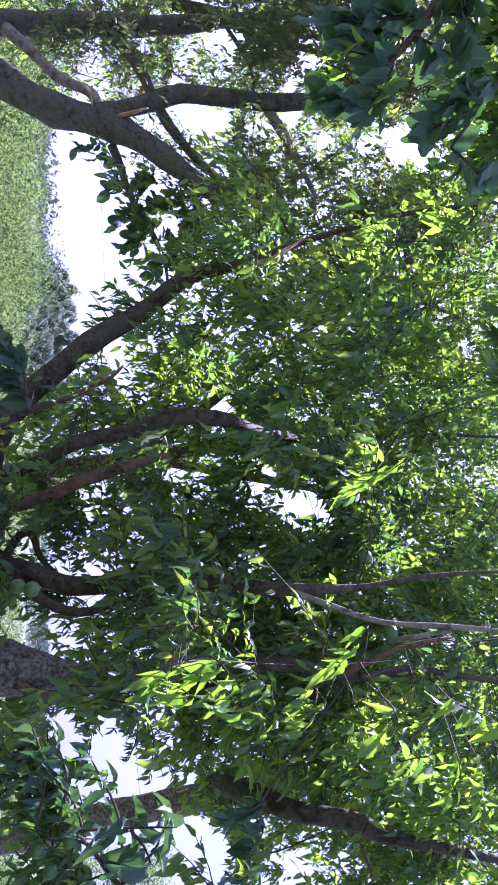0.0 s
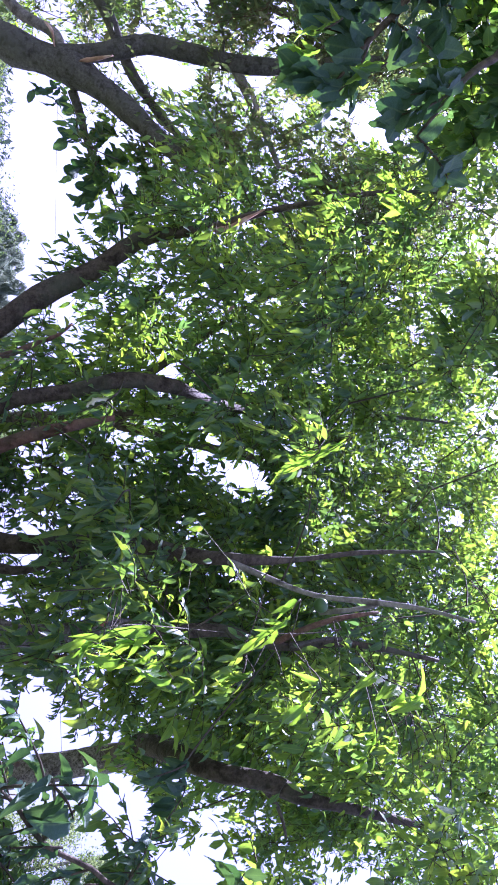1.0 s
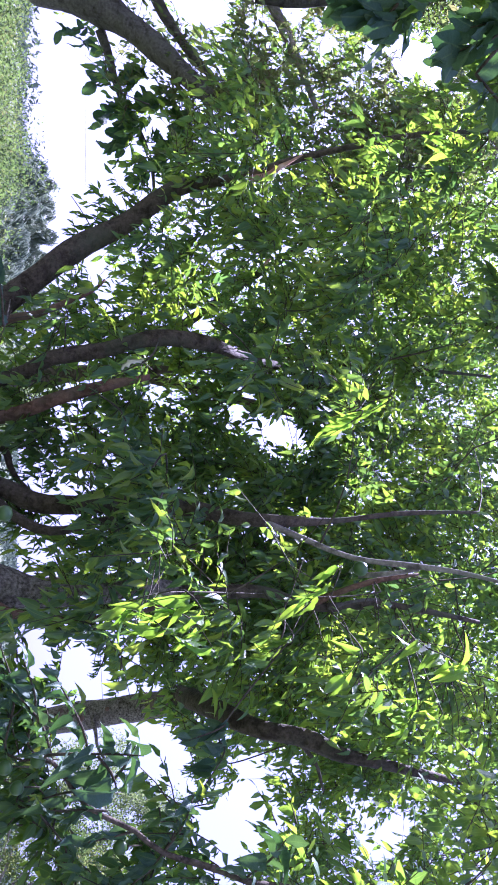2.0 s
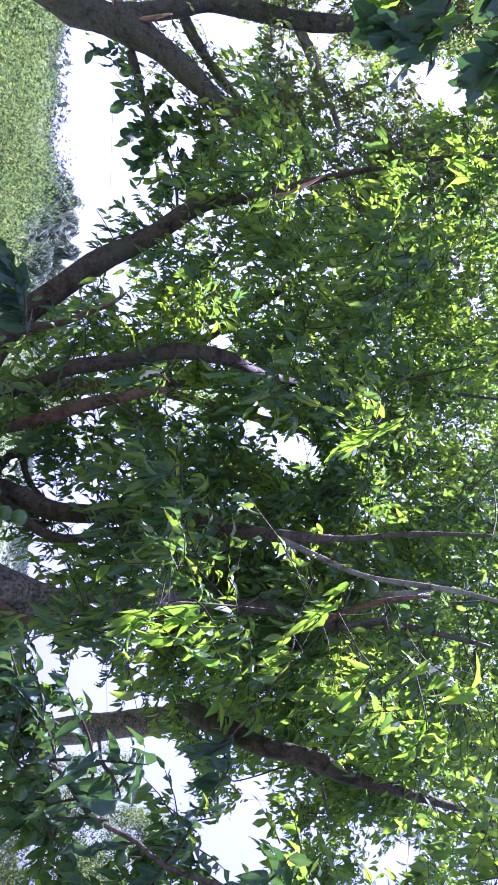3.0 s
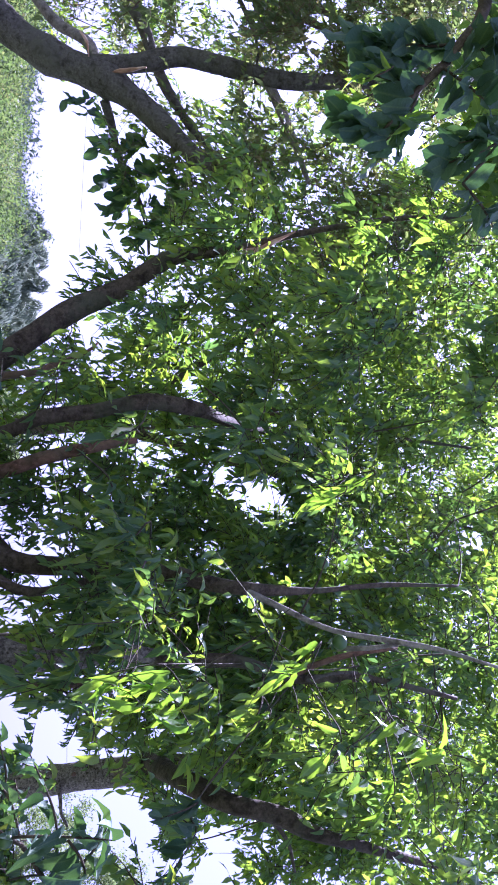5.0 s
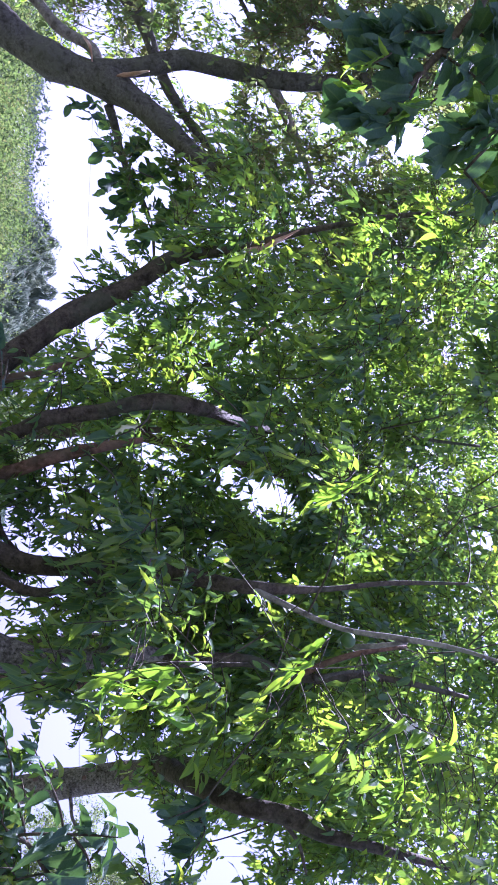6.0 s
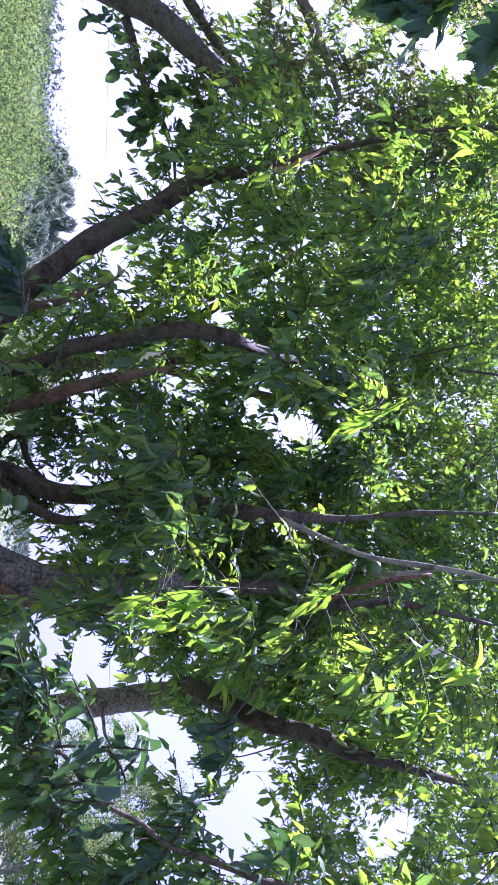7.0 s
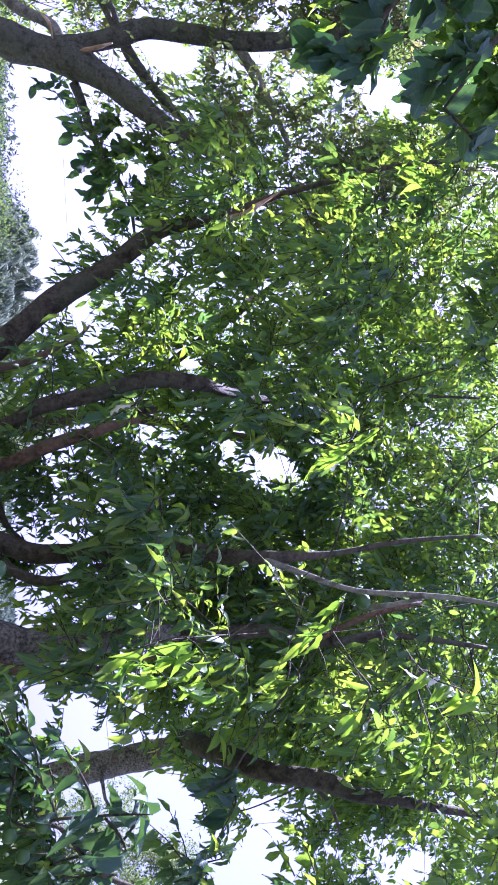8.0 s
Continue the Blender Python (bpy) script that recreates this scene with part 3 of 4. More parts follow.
hero_meshes(BROAD, (0.50, 0.72), "leaf", broad_mat, 0.4, 0.55)


def sprig(parent, start, end, leaves, size, seed, hang=0.6, lit=0.0, thick=0.004, back=None, blades=HERO):
    """A leafy shoot of its own twig and single leaves."""
    rng = np.random.default_rng(seed)
    a, b = np.array(start, float), np.array(end, float)
    ln = np.linalg.norm(b - a)
    mid = (a + b) / 2 + np.array([0, 0, 0.10 * ln])
    pts = [a, mid, b] if back is None else [np.array(back, float), a, mid, b]
    limb("shoot", pts, [thick * 0.9, thick, thick * 0.4], bark_dark, parent, sides=6, rough=0.05, step=0.03)
    way = (b - a) / ln
    for k in range(leaves):
        t = (k + 0.6) / leaves
        at = (1 - t) ** 2 * a + 2 * t * (1 - t) * mid + t * t * b
        out = np.cross(way, unit(rng, 1)[0])
        out /= np.linalg.norm(out)
        w = way * rng.uniform(0.3, 0.8) + out * rng.uniform(0.5, 1.0) + np.array([0, 0, -hang * rng.uniform(0.5, 1.3)])
        w /= np.linalg.norm(w)
        up = np.array([0, 0, 1.0]) + unit(rng, 1)[0] * (1.1 if blades is BROAD else 0.6)
        leaf_piece(parent, at, w, up, size * rng.uniform(0.75, 1.2), blades[rng.integers(len(blades))])
    if lit:
        LIT.append(((a + b) / 2, lit))


def fruit(parent, place, radius, material=fruit_mat, label=""):
    """A round stone fruit with a seam and a short stalk."""
    bm = bmesh.new()
    bmesh.ops.create_uvsphere(bm, u_segments=20, v_segments=14, radius=radius)
    for v in bm.verts:
        a = math.atan2(v.co.y, v.co.x)
        v.co *= 1 - 0.07 * math.exp(-(a / 0.16) ** 2) * (1 - abs(v.co.z / radius)) - 0.10 * math.exp(-((v.co.z - radius) / (0.3 * radius)) ** 2)
        v.co.z *= 1.06
    for f in bm.faces:
        f.smooth = True
    bmesh.ops.translate(bm, verts=bm.verts, vec=place)
    ob = part("fruit", bm, material, parent, label)
    top = np.array(place) + np.array([0, 0, radius * 0.95])
    v, q, c = tube(np.array([top - [0, 0, 0.004], top + [0.004, 0.0, 0.02], top + [0.012, 0.004, 0.045]]), np.array([0.0022, 0.002, 0.0018]), 6)
    link_mesh("stalk", v, [q, c], bark_dark, ob)


# ---- ground and far land ----
def rise(x, y):
    """Height of the land: level orchard, a wooded slope ahead and to its sides."""
    far = math.hypot(x, y)
    t = min(max((far - 26) / 90, 0), 1)
    h = 7.5 * t * t * (3 - 2 * t)
    t2 = min(max((far - 150) / 900, 0), 1)
    return h + 26 * t2 * t2 + 0.05 * noise.noise(Vector((x * 0.6, y * 0.6, 0))) + t * 1.6 * noise.noise(Vector((x * 0.03, y * 0.03, 4)))


k = np.sinh(np.linspace(-6.2, 6.2, 121))
k = k / k[-1] * 3000
gx, gy = np.meshgrid(k, k, indexing="ij")
gv = [(x, y, rise(x, y)) for x, y in zip(gx.ravel(), gy.ravel())]
i, j = np.meshgrid(np.arange(120), np.arange(120), indexing="ij")
gq = np.stack([i * 121 + j, (i + 1) * 121 + j, (i + 1) * 121 + j + 1, i * 121 + j + 1], -1).reshape(-1, 4)
ground = tagged(link_mesh("ground", gv, [gq], ground_mat), "grassy orchard soil rising to a wooded slope", "ground", kind="structure")


def skyline(b):
    """Elevation in degrees of the wooded skyline at a bearing."""
    return 4.5 + 1.4 * min(max((b + 17) / 5, 0), 1) - 3.2 * min(max((b - 3) / 5, 0), 1) - 0.9 * min(max((b - 18) / 6, 0), 1)


def woods(name, material, crowns, leaves, near, far, bearings, size, seed, label, wide=(1.1, 2.2), low=1.0):
    """Rounded crowns crowded on the slope, each a shell of leaves."""
    rng = np.random.default_rng(seed)
    b = rng.uniform(*bearings, crowns)
    r = near + (far - near) * rng.random(crowns)
    x, y = np.sin(np.radians(b)) * r, np.cos(np.radians(b)) * r
    ground_z = np.array([rise(p, q) for p, q in zip(x, y)])
    top = np.array([1.6 + d * math.tan(radians(skyline(a) * low)) for a, d in zip(b, r)]) * (1.02 - 0.36 * rng.random(crowns) ** 0.8)
    top = np.maximum(top, ground_z + 0.7)
    w = rng.uniform(*wide, crowns)
    k = rng.integers(crowns, size=leaves)
    v = unit(rng, leaves)
    v[:, 2] = np.abs(v[:, 2]) * 1.2 - 0.2
    shell = (0.62 + 0.42 * rng.random(leaves) ** 0.7)[:, None]
    deep = ((top - ground_z) * 0.88)[k]
    p = np.stack([x[k], y[k], top[k] - deep], -1) + v * shell * np.stack([w[k], w[k], deep], -1) + rng.normal(size=(leaves, 3)) * 0.06
    ln = rng.uniform(*size, leaves)
    v, f, uv = leaf_arrays(p, unit(rng, leaves) + np.array([0, 0, -0.3]), unit(rng, leaves), ln, ln * rng.uniform(0.35, 0.6, leaves), rng.uniform(0, 0.3, leaves), rng.uniform(0, 0.4, leaves), "far")
    return tagged(link_mesh(name, v, f, material, None, uv), label, "woods", kind="stuff")


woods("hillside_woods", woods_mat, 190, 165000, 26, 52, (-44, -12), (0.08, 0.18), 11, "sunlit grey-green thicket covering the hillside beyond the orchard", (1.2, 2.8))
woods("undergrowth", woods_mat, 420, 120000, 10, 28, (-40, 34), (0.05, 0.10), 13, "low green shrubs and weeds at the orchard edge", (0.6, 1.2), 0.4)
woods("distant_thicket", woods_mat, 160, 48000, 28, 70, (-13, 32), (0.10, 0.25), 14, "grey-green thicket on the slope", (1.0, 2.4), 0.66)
woods("far_woods", hazed_ridge_mat, 200, 42000, 75, 115, (-55, 50), (0.35, 0.8), 12, "trees along the far ridge, haze put into their pale grey-green", (3.0, 6.0), 0.96)


def plume_clump(place, height, seed):
    """A clump of tall canes that arch over under their hanging narrow leaves."""
    rng = np.random.default_rng(seed)
    x, y = place
    z = rise(x, y)
    clump = base_empty("bamboo_clump", (x, y, z), "grey-green bamboo clump with arching feathery canes", "bamboo", "bamboo below the far ridge")
    for k in range(15):
        a = rng.normal(0.1, 0.9)
        out = np.array([math.cos(a), -abs(math.sin(a)) * 0.7, 0.0])
        reach, tall = height * rng.uniform(0.15, 0.45), height * rng.uniform(0.55, 1.0)
        t = np.linspace(0, 1, 34)[:, None]
        root = np.array([x + rng.normal() * 1.0, y + rng.normal() * 1.0, z - 0.1])
        spine = root + out * reach * t ** 2.2 + np.array([0, 0, 1.0]) * (tall * (1.75 * t - 0.85 * t ** 3))
        cane = tube(spine, np.linspace(0.05, 0.012, len(spine)), 5)
        link_mesh("cane", cane[0], [cane[1], cane[2]], cane_mat, clump)
        base = np.repeat(spine[9:], 9, 0) + rng.normal(size=(25 * 9, 3)) * 0.10
        n = len(base)
        way = out * 0.75 + unit(rng, n) * 0.55 + np.array([0, 0, -0.85])
        ln = rng.uniform(0.35, 0.8, n) * (height / 6)
        v, f, uv = leaf_arrays(base, way, unit(rng, n) + np.array([0, 0, 1.0]), ln, ln * 0.17, rng.uniform(0, 0.2, n), rng.uniform(0.1, 0.5, n), True)
        link_mesh("plume", v, f, bamboo_mat, clump, uv)


for b, d, h, sd in [(-13.6, 58, 5.2, 1), (-12.2, 60, 5.7, 2), (-11.0, 57, 5.3, 3), (-9.8, 60, 5.8, 4), (-8.6, 58, 5.6, 5), (-7.3, 60, 5.8, 6), (-6.0, 57, 5.3, 7), (-10.4, 44, 4.2, 8), (-7.8, 42, 4.0, 9)]:
    plume_clump((math.sin(radians(b)) * d, math.cos(radians(b)) * d), h, sd)


def far_tree(place, height, width, seed, material, leaves=17000):
    x, y = place
    z = rise(x, y)
    rng = np.random.default_rng(seed)
    tree = base_empty("far_tree", (x, y, z), "slender tree with sparse pale leaves beyond the orchard", "tree", "trees beyond the orchard")
    top = np.array([x + 0.3, y, z + height])
    _, line = limb("trunk", [(x, y, z - 0.1), (x + 0.15, y, z + height * 0.4), top], [0.14, 0.10, 0.02], bark_pale, tree, sides=8, step=0.3)
    lines, centres = [line], []
    for k in range(15):
        a = line[int(len(line) * (0.35 + 0.04 * k))]
        w = unit(rng, 1)[0] * width * 0.8
        w[2] = abs(w[2]) * 0.6 + 0.3
        _, l2 = limb("limb", [a, a + w * 0.5 + [0, 0, 0.2], a + w], [0.05, 0.03, 0.01], bark_pale, tree, sides=6, step=0.2)
        centres += [l2[-1], l2[len(l2) // 2]]
    cs = np.array(centres)[rng.integers(len(centres), size=110)] + rng.normal(size=(110, 3)) * width * 0.15
    p = cs[rng.integers(110, size=leaves)] + rng.normal(size=(leaves, 3)) * width * 0.075
    ln = rng.uniform(0.06, 0.13, leaves)
    v, f, uv = leaf_arrays(p, unit(rng, leaves) + np.array([0, 0, -0.4]), unit(rng, leaves), ln, ln * 0.45, rng.uniform(0, 0.3, leaves), rng.uniform(0, 0.4, leaves), "far")
    tagged(link_mesh("crown", v, f, material, tree, uv), kind="stuff")


for place, h, w, s, m in [((14.2, 21.0), 7.6, 2.2, 1, pale_mat), ((14.6, 18.2), 5.4, 3.0, 2, woods_mat), ((18.0, 19.0), 5.6, 3.2, 3, pale_mat),
                          ((1.9, 27.0), 3.9, 2.2, 5, pale_mat), ((19.0, 13.0), 6.0, 3.0, 7, woods_mat)]:
    far_tree(place, h, w, s, m)

def grow(lines, tree, name, pts, rad, mat, lab="", sides=12):
    """A piece of wood of the tree; its line is kept for the leaves."""
    lines.append(limb(name, pts, rad, mat, tree, lab, sides=sides)[1])


# ---- fruit tree with the forked grey trunk ----
tree = base_empty("fruit_tree", (-4.6, 7.0, 0), "old fruit tree with forked grey limbs and leaves against the light", "tree", "fruit trees of the orchard")
LA = []
grow(LA, tree, "trunk", [(-4.6, 7.0, -0.1), (-4.45, 7.1, 0.5), (-4.02, 7.24, 1.01), (-3.43, 6.91, 1.62), (-3.11, 6.68, 2.11), (-2.95, 6.45, 2.60), (-2.58, 6.17, 3.07), (-2.24, 5.85, 3.35), (-1.95, 5.50, 3.75)], [0.2, 0.18, 0.165, 0.155, 0.15, 0.14, 0.10, 0.07, 0.04], bark, "")
grow(LA, tree, "limb", [(-3.05, 6.52, 2.46), (-3.12, 6.37, 2.80), (-3.24, 6.23, 3.19), (-3.20, 6.09, 3.59), (-3.13, 5.86, 4.06), (-3.16, 5.64, 4.53), (-3.27, 5.43, 5.11), (-3.33, 5.23, 5.95)], [0.10, 0.085, 0.085, 0.08, 0.075, 0.065, 0.05, 0.03], bark, "")
grow(LA, tree, "limb", [(-4.5, 7.05, 0.3), (-4.38, 7.68, 0.97), (-4.21, 7.34, 1.62), (-4.19, 7.09, 2.31), (-4.17, 6.83, 3.00), (-4.28, 6.66, 3.77), (-4.38, 6.42, 4.42), (-4.68, 6.16, 5.44)], [0.15, 0.13, 0.12, 0.12, 0.10, 0.07, 0.05, 0.03], bark, "")
grow(LA, tree, "limb", [(-4.09, 7.21, 1.67), (-3.78, 7.01, 1.93), (-3.49, 6.82, 2.15), (-3.30, 6.62, 2.42), (-3.05, 6.50, 2.51)], [0.07, 0.055, 0.05, 0.05, 0.05], bark_pale, "")
grow(LA, tree, "limb", [(-4.19, 6.99, 2.57), (-3.76, 6.77, 2.87), (-3.34, 6.61, 3.03), (-3.02, 6.46, 3.15), (-2.66, 6.27, 3.37), (-2.38, 6.09, 3.59)], [0.06, 0.06, 0.055, 0.05, 0.04, 0.02], bark, "")
grow(LA, tree, "branch", [(-2.80, 6.53, 2.60), (-2.62, 6.54, 2.68), (-2.36, 6.56, 2.78), (-2.15, 6.55, 2.90), (-1.95, 6.53, 3.02), (-1.73, 6.52, 3.11), (-1.51, 6.51, 3.14)], [0.040, 0.036, 0.032, 0.030, 0.026, 0.020, 0.012], bark, "")
grow(LA, tree, "branch", [(-3.17, 5.97, 3.91), (-2.88, 5.91, 4.08), (-2.59, 5.85, 4.23), (-2.24, 5.71, 4.33)], [0.05, 0.045, 0.035, 0.02], bark_pale, "")
grow(LA, tree, "branch", [(-4.27, 6.67, 3.75), (-3.95, 6.51, 3.87), (-3.65, 6.38, 3.95), (-3.24, 6.09, 3.87)], [0.022, 0.02, 0.016, 0.01], bark, "")
TREE_A = tree

# ---- fruit tree of several leaning stems ----
tree = base_empty("fruit_tree", (0.25, 3.75, 0), "spreading fruit tree with several leaning dark stems and dense green leaves", "tree", "fruit trees of the orchard")
LB = []
grow(LB, tree, "trunk", [(0.25, 3.75, -0.1), (0.3, 3.78, 0.7), (0.38, 3.88, 1.18), (0.35, 3.78, 1.45)], [0.12, 0.105, 0.09, 0.07], bark_dark, "")
grow(LB, tree, "limb", [(0.40, 3.81, 1.37), (0.26, 3.78, 1.51), (-0.03, 3.79, 1.59), (-0.17, 3.81, 1.67), (-0.29, 3.82, 1.78), (-0.42, 3.82, 1.93), (-0.58, 3.85, 2.12), (-0.75, 3.87, 2.38), (-0.95, 3.83, 2.63), (-1.04, 3.76, 2.96), (-1.17, 3.67, 3.27), (-1.28, 3.58, 3.61), (-1.38, 3.50, 3.98), (-1.46, 3.43, 4.46)], [0.085, 0.078, 0.072, 0.068, 0.064, 0.062, 0.06, 0.055, 0.045, 0.028, 0.02, 0.018, 0.014, 0.01], bark_dark, "")
grow(LB, tree, "branch", [(-0.18, 3.81, 1.66), (-0.17, 3.87, 1.50), (0.02, 3.98, 1.33), (0.20, 4.10, 1.15)], [0.03, 0.03, 0.026, 0.02], bark_dark, "")
grow(LB, tree, "branch", [(-0.16, 3.80, 1.74), (-0.19, 3.74, 1.81), (-0.21, 3.68, 1.90), (-0.27, 3.64, 2.02), (-0.34, 3.59, 2.15), (-0.40, 3.58, 2.21)], [0.024, 0.02, 0.018, 0.015, 0.011, 0.006], bark_red, "")
grow(LB, tree, "limb", [(0.35, 3.82, 1.34), (0.22, 3.74, 1.54), (0.14, 3.64, 1.70), (0.07, 3.58, 1.85), (0.00, 3.53, 1.96), (-0.05, 3.49, 2.19), (-0.13, 3.44, 2.45), (-0.12, 3.45, 2.73), (-0.06, 3.76, 3.06), (-0.02, 4.17, 3.59), (-0.06, 4.34, 4.31), (-0.04, 4.30, 5.29)], [0.07, 0.048, 0.04, 0.036, 0.036, 0.038, 0.042, 0.038, 0.030, 0.024, 0.018, 0.01], bark_dark, "")
grow(LB, tree, "limb", [(0.35, 3.82, 1.34), (0.32, 3.63, 1.60), (0.27, 3.52, 1.81), (0.19, 3.46, 1.98), (0.11, 3.38, 2.21), (0.06, 3.34, 2.40)], [0.07, 0.044, 0.036, 0.034, 0.028, 0.014], bark_red, "reddish-brown leaning limb")
grow(LB, tree, "limb", [(0.36, 3.82, 1.32), (0.51, 3.60, 1.49), (0.58, 3.48, 1.63), (0.61, 3.42, 1.75), (0.68, 3.40, 1.89), (0.68, 3.32, 2.07), (0.67, 3.28, 2.30), (0.66, 3.18, 2.50), (0.68, 3.05, 2.69), (0.68, 2.93, 2.85), (0.70, 2.95, 3.23), (0.68, 2.98, 3.66), (0.67, 2.92, 4.10)], [0.075, 0.05, 0.044, 0.044, 0.046, 0.046, 0.044, 0.042, 0.040, 0.034, 0.016, 0.012, 0.008], bark_dark, "")
grow(LB, tree, "branch", [(0.58, 3.49, 1.61), (0.46, 3.60, 1.70), (0.46, 3.60, 1.76), (0.53, 3.59, 1.78), (0.60, 3.52, 1.82), (0.68, 3.45, 1.91)], [0.022, 0.02, 0.018, 0.016, 0.015, 0.013], bark_dark, "")
grow(LB, tree, "branch", [(0.68, 2.93, 2.85), (0.74, 2.77, 3.02), (0.78, 2.61, 3.17), (0.77, 2.43, 3.35), (0.77, 2.30, 3.51), (0.79, 2.14, 3.67)], [0.015, 0.013, 0.012, 0.012, 0.010, 0.007], bark_pale, "pale grey branch")
grow(LB, tree, "branch", [(0.85, 2.58, 3.18), (0.82, 2.49, 3.27), (0.78, 2.41, 3.37)], [0.012, 0.011, 0.009], bark_pale, "")
grow(LB, tree, "limb", [(0.38, 3.75, 1.40), (0.58, 3.50, 1.63), (0.72, 3.34, 1.78), (0.79, 3.28, 1.95), (0.74, 3.25, 2.18), (0.67, 3.21, 2.42)], [0.05, 0.03, 0.024, 0.02, 0.014, 0.008], bark_dark, "")
TREE_B = tree

# ---- fruit tree with the thick rough trunk ----
tree = base_empty("fruit_tree", (1.0, 2.95, 0), "fruit tree with a thick rough trunk and sunlit hanging leaves", "tree", "fruit trees of the orchard")
LC = []
grow(LC, tree, "trunk", [(1.0, 2.95, -0.1), (1.0, 2.98, 0.8), (0.95, 3.13, 1.47), (0.96, 3.07, 1.65), (0.99, 3.05, 1.82), (1.01, 3.02, 1.97), (1.01, 3.00, 2.14), (0.98, 2.98, 2.34), (1.01, 2.95, 2.56)],
     [0.17, 0.145, 0.12, 0.108, 0.075, 0.052, 0.044, 0.040, 0.034], bark_rough, "thick rough scaly trunk")
grow(LC, tree, "limb", [(1.00, 2.96, 2.48), (1.01, 2.93, 2.61), (1.01, 2.89, 2.87), (1.09, 2.85, 3.14), (1.10, 2.81, 3.54), (1.20, 2.74, 4.02)], [0.036, 0.034, 0.029, 0.023, 0.017, 0.010], bark_dark, "dark upright leader")
grow(LC, tree, "branch", [(0.98, 2.97, 1.67), (1.04, 2.95, 1.75), (1.07, 2.92, 1.89), (1.07, 2.88, 2.05), (1.06, 2.86, 2.22), (1.03, 2.86, 2.38)], [0.024, 0.02, 0.018, 0.016, 0.013, 0.008], bark_red, "reddish-brown branch")
grow(LC, tree, "branch", [(1.09, 2.86, 3.09), (1.01, 2.81, 3.23), (0.95, 2.76, 3.38), (0.92, 2.73, 3.61)], [0.018, 0.015, 0.013, 0.008], bark_red, "")
grow(LC, tree, "branch", [(1.09, 2.83, 3.18), (1.08, 2.84, 3.44), (1.15, 2.85, 3.70), (1.22, 2.84, 4.03)], [0.015, 0.014, 0.012, 0.008], bark, "")
TREE_C = tree

# ---- tall straight tree against the open sky ----
tree = base_empty("fruit_tree", (3.25, 5.95, 0), "tall tree with a straight grey trunk against open sky", "tree", "fruit trees of the orchard")
LD = []
grow(LD, tree, "trunk", [(3.3, 5.9, -0.1), (3.25, 5.85, 0.6), (3.32, 6.11, 1.18), (3.23, 5.95, 1.61), (3.13, 5.80, 2.04), (3.03, 5.64, 2.48), (2.93, 5.47, 2.95), (2.84, 5.30, 3.42), (2.80, 5.19, 4.29), (2.78, 5.03, 5.61)], [0.16, 0.14, 0.125, 0.121, 0.12, 0.118, 0.114, 0.095, 0.07, 0.03], bark_rough, "straight grey trunk with small knots", 16)
grow(LD, tree, "limb", [(2.86, 5.37, 3.07), (2.29, 4.40, 2.96), (1.87, 3.49, 2.83), (1.79, 3.07, 2.95), (1.81, 2.94, 3.18), (1.89, 2.87, 3.36), (1.97, 2.83, 3.62), (2.15, 2.81, 4.12)], [0.085, 0.07, 0.054, 0.05, 0.044, 0.036, 0.028, 0.016], bark_dark, "dark leaning limb")
grow(LD, tree, "branch", [(2.96, 5.50, 2.58), (3.09, 5.43, 2.60), (3.18, 5.40, 2.61), (3.27, 5.36, 2.66)], [0.020, 0.016, 0.013, 0.009], bark_rough, "")
grow(LD, tree, "branch", [(1.81, 2.95, 3.13), (1.97, 2.96, 3.26), (2.16, 2.99, 3.34)], [0.014, 0.011, 0.006], bark_dark, "")
TREE_D = tree

# ---- near trees that reach over the path ----
tree = base_empty("fruit_tree", (2.7, 1.5, 0), "young fruit tree with a drooping branch of green fruit", "tree", "fruit trees of the orchard")
LE = []
grow(LE, tree, "trunk", [(2.7, 1.5, -0.1), (2.6, 1.55, 1.2), (2.35, 1.6, 2.3), (2.15, 1.75, 2.9), (1.95, 2.0, 3.4)], [0.08, 0.06, 0.045, 0.035, 0.02], bark_dark, "", 10)
grow(LE, tree, "branch", [(2.35, 1.6, 2.3), (1.65, 1.73, 2.59), (1.44, 1.74, 2.35), (1.34, 1.79, 2.12), (1.27, 1.81, 2.04), (1.19, 1.84, 1.91), (1.07, 1.88, 1.82), (1.05, 1.88, 1.74)], [0.03, 0.017, 0.009, 0.008, 0.0075, 0.007, 0.0055, 0.003], bark_dark, "", 10)
TREE_E = tree
tree = base_empty("fruit_tree", (-2.4, 1.2, 0), "fruit tree whose broad dark leaves hang over the path", "tree", "fruit trees of the orchard")
LF = []
grow(LF, tree, "trunk", [(-2.4, 1.2, -0.1), (-2.35, 1.25, 1.2), (-2.1, 1.3, 2.4), (-1.7, 1.4, 3.0)], [0.09, 0.075, 0.055, 0.03], bark, "", 10)
grow(LF, tree, "branch", [(-2.1, 1.3, 2.4), (-1.26, 1.43, 2.65), (-1.03, 1.40, 2.57), (-0.90, 1.39, 2.47), (-0.78, 1.41, 2.39)], [0.03, 0.016, 0.011, 0.008, 0.003], bark_dark, "", 10)
grow(LF, tree, "branch", [(-1.85, 1.35, 2.75), (-1.10, 1.39, 2.90), (-0.91, 1.43, 2.79), (-0.77, 1.51, 2.71)], [0.02, 0.012, 0.008, 0.003], bark_dark, "", 10)
TREE_F = tree

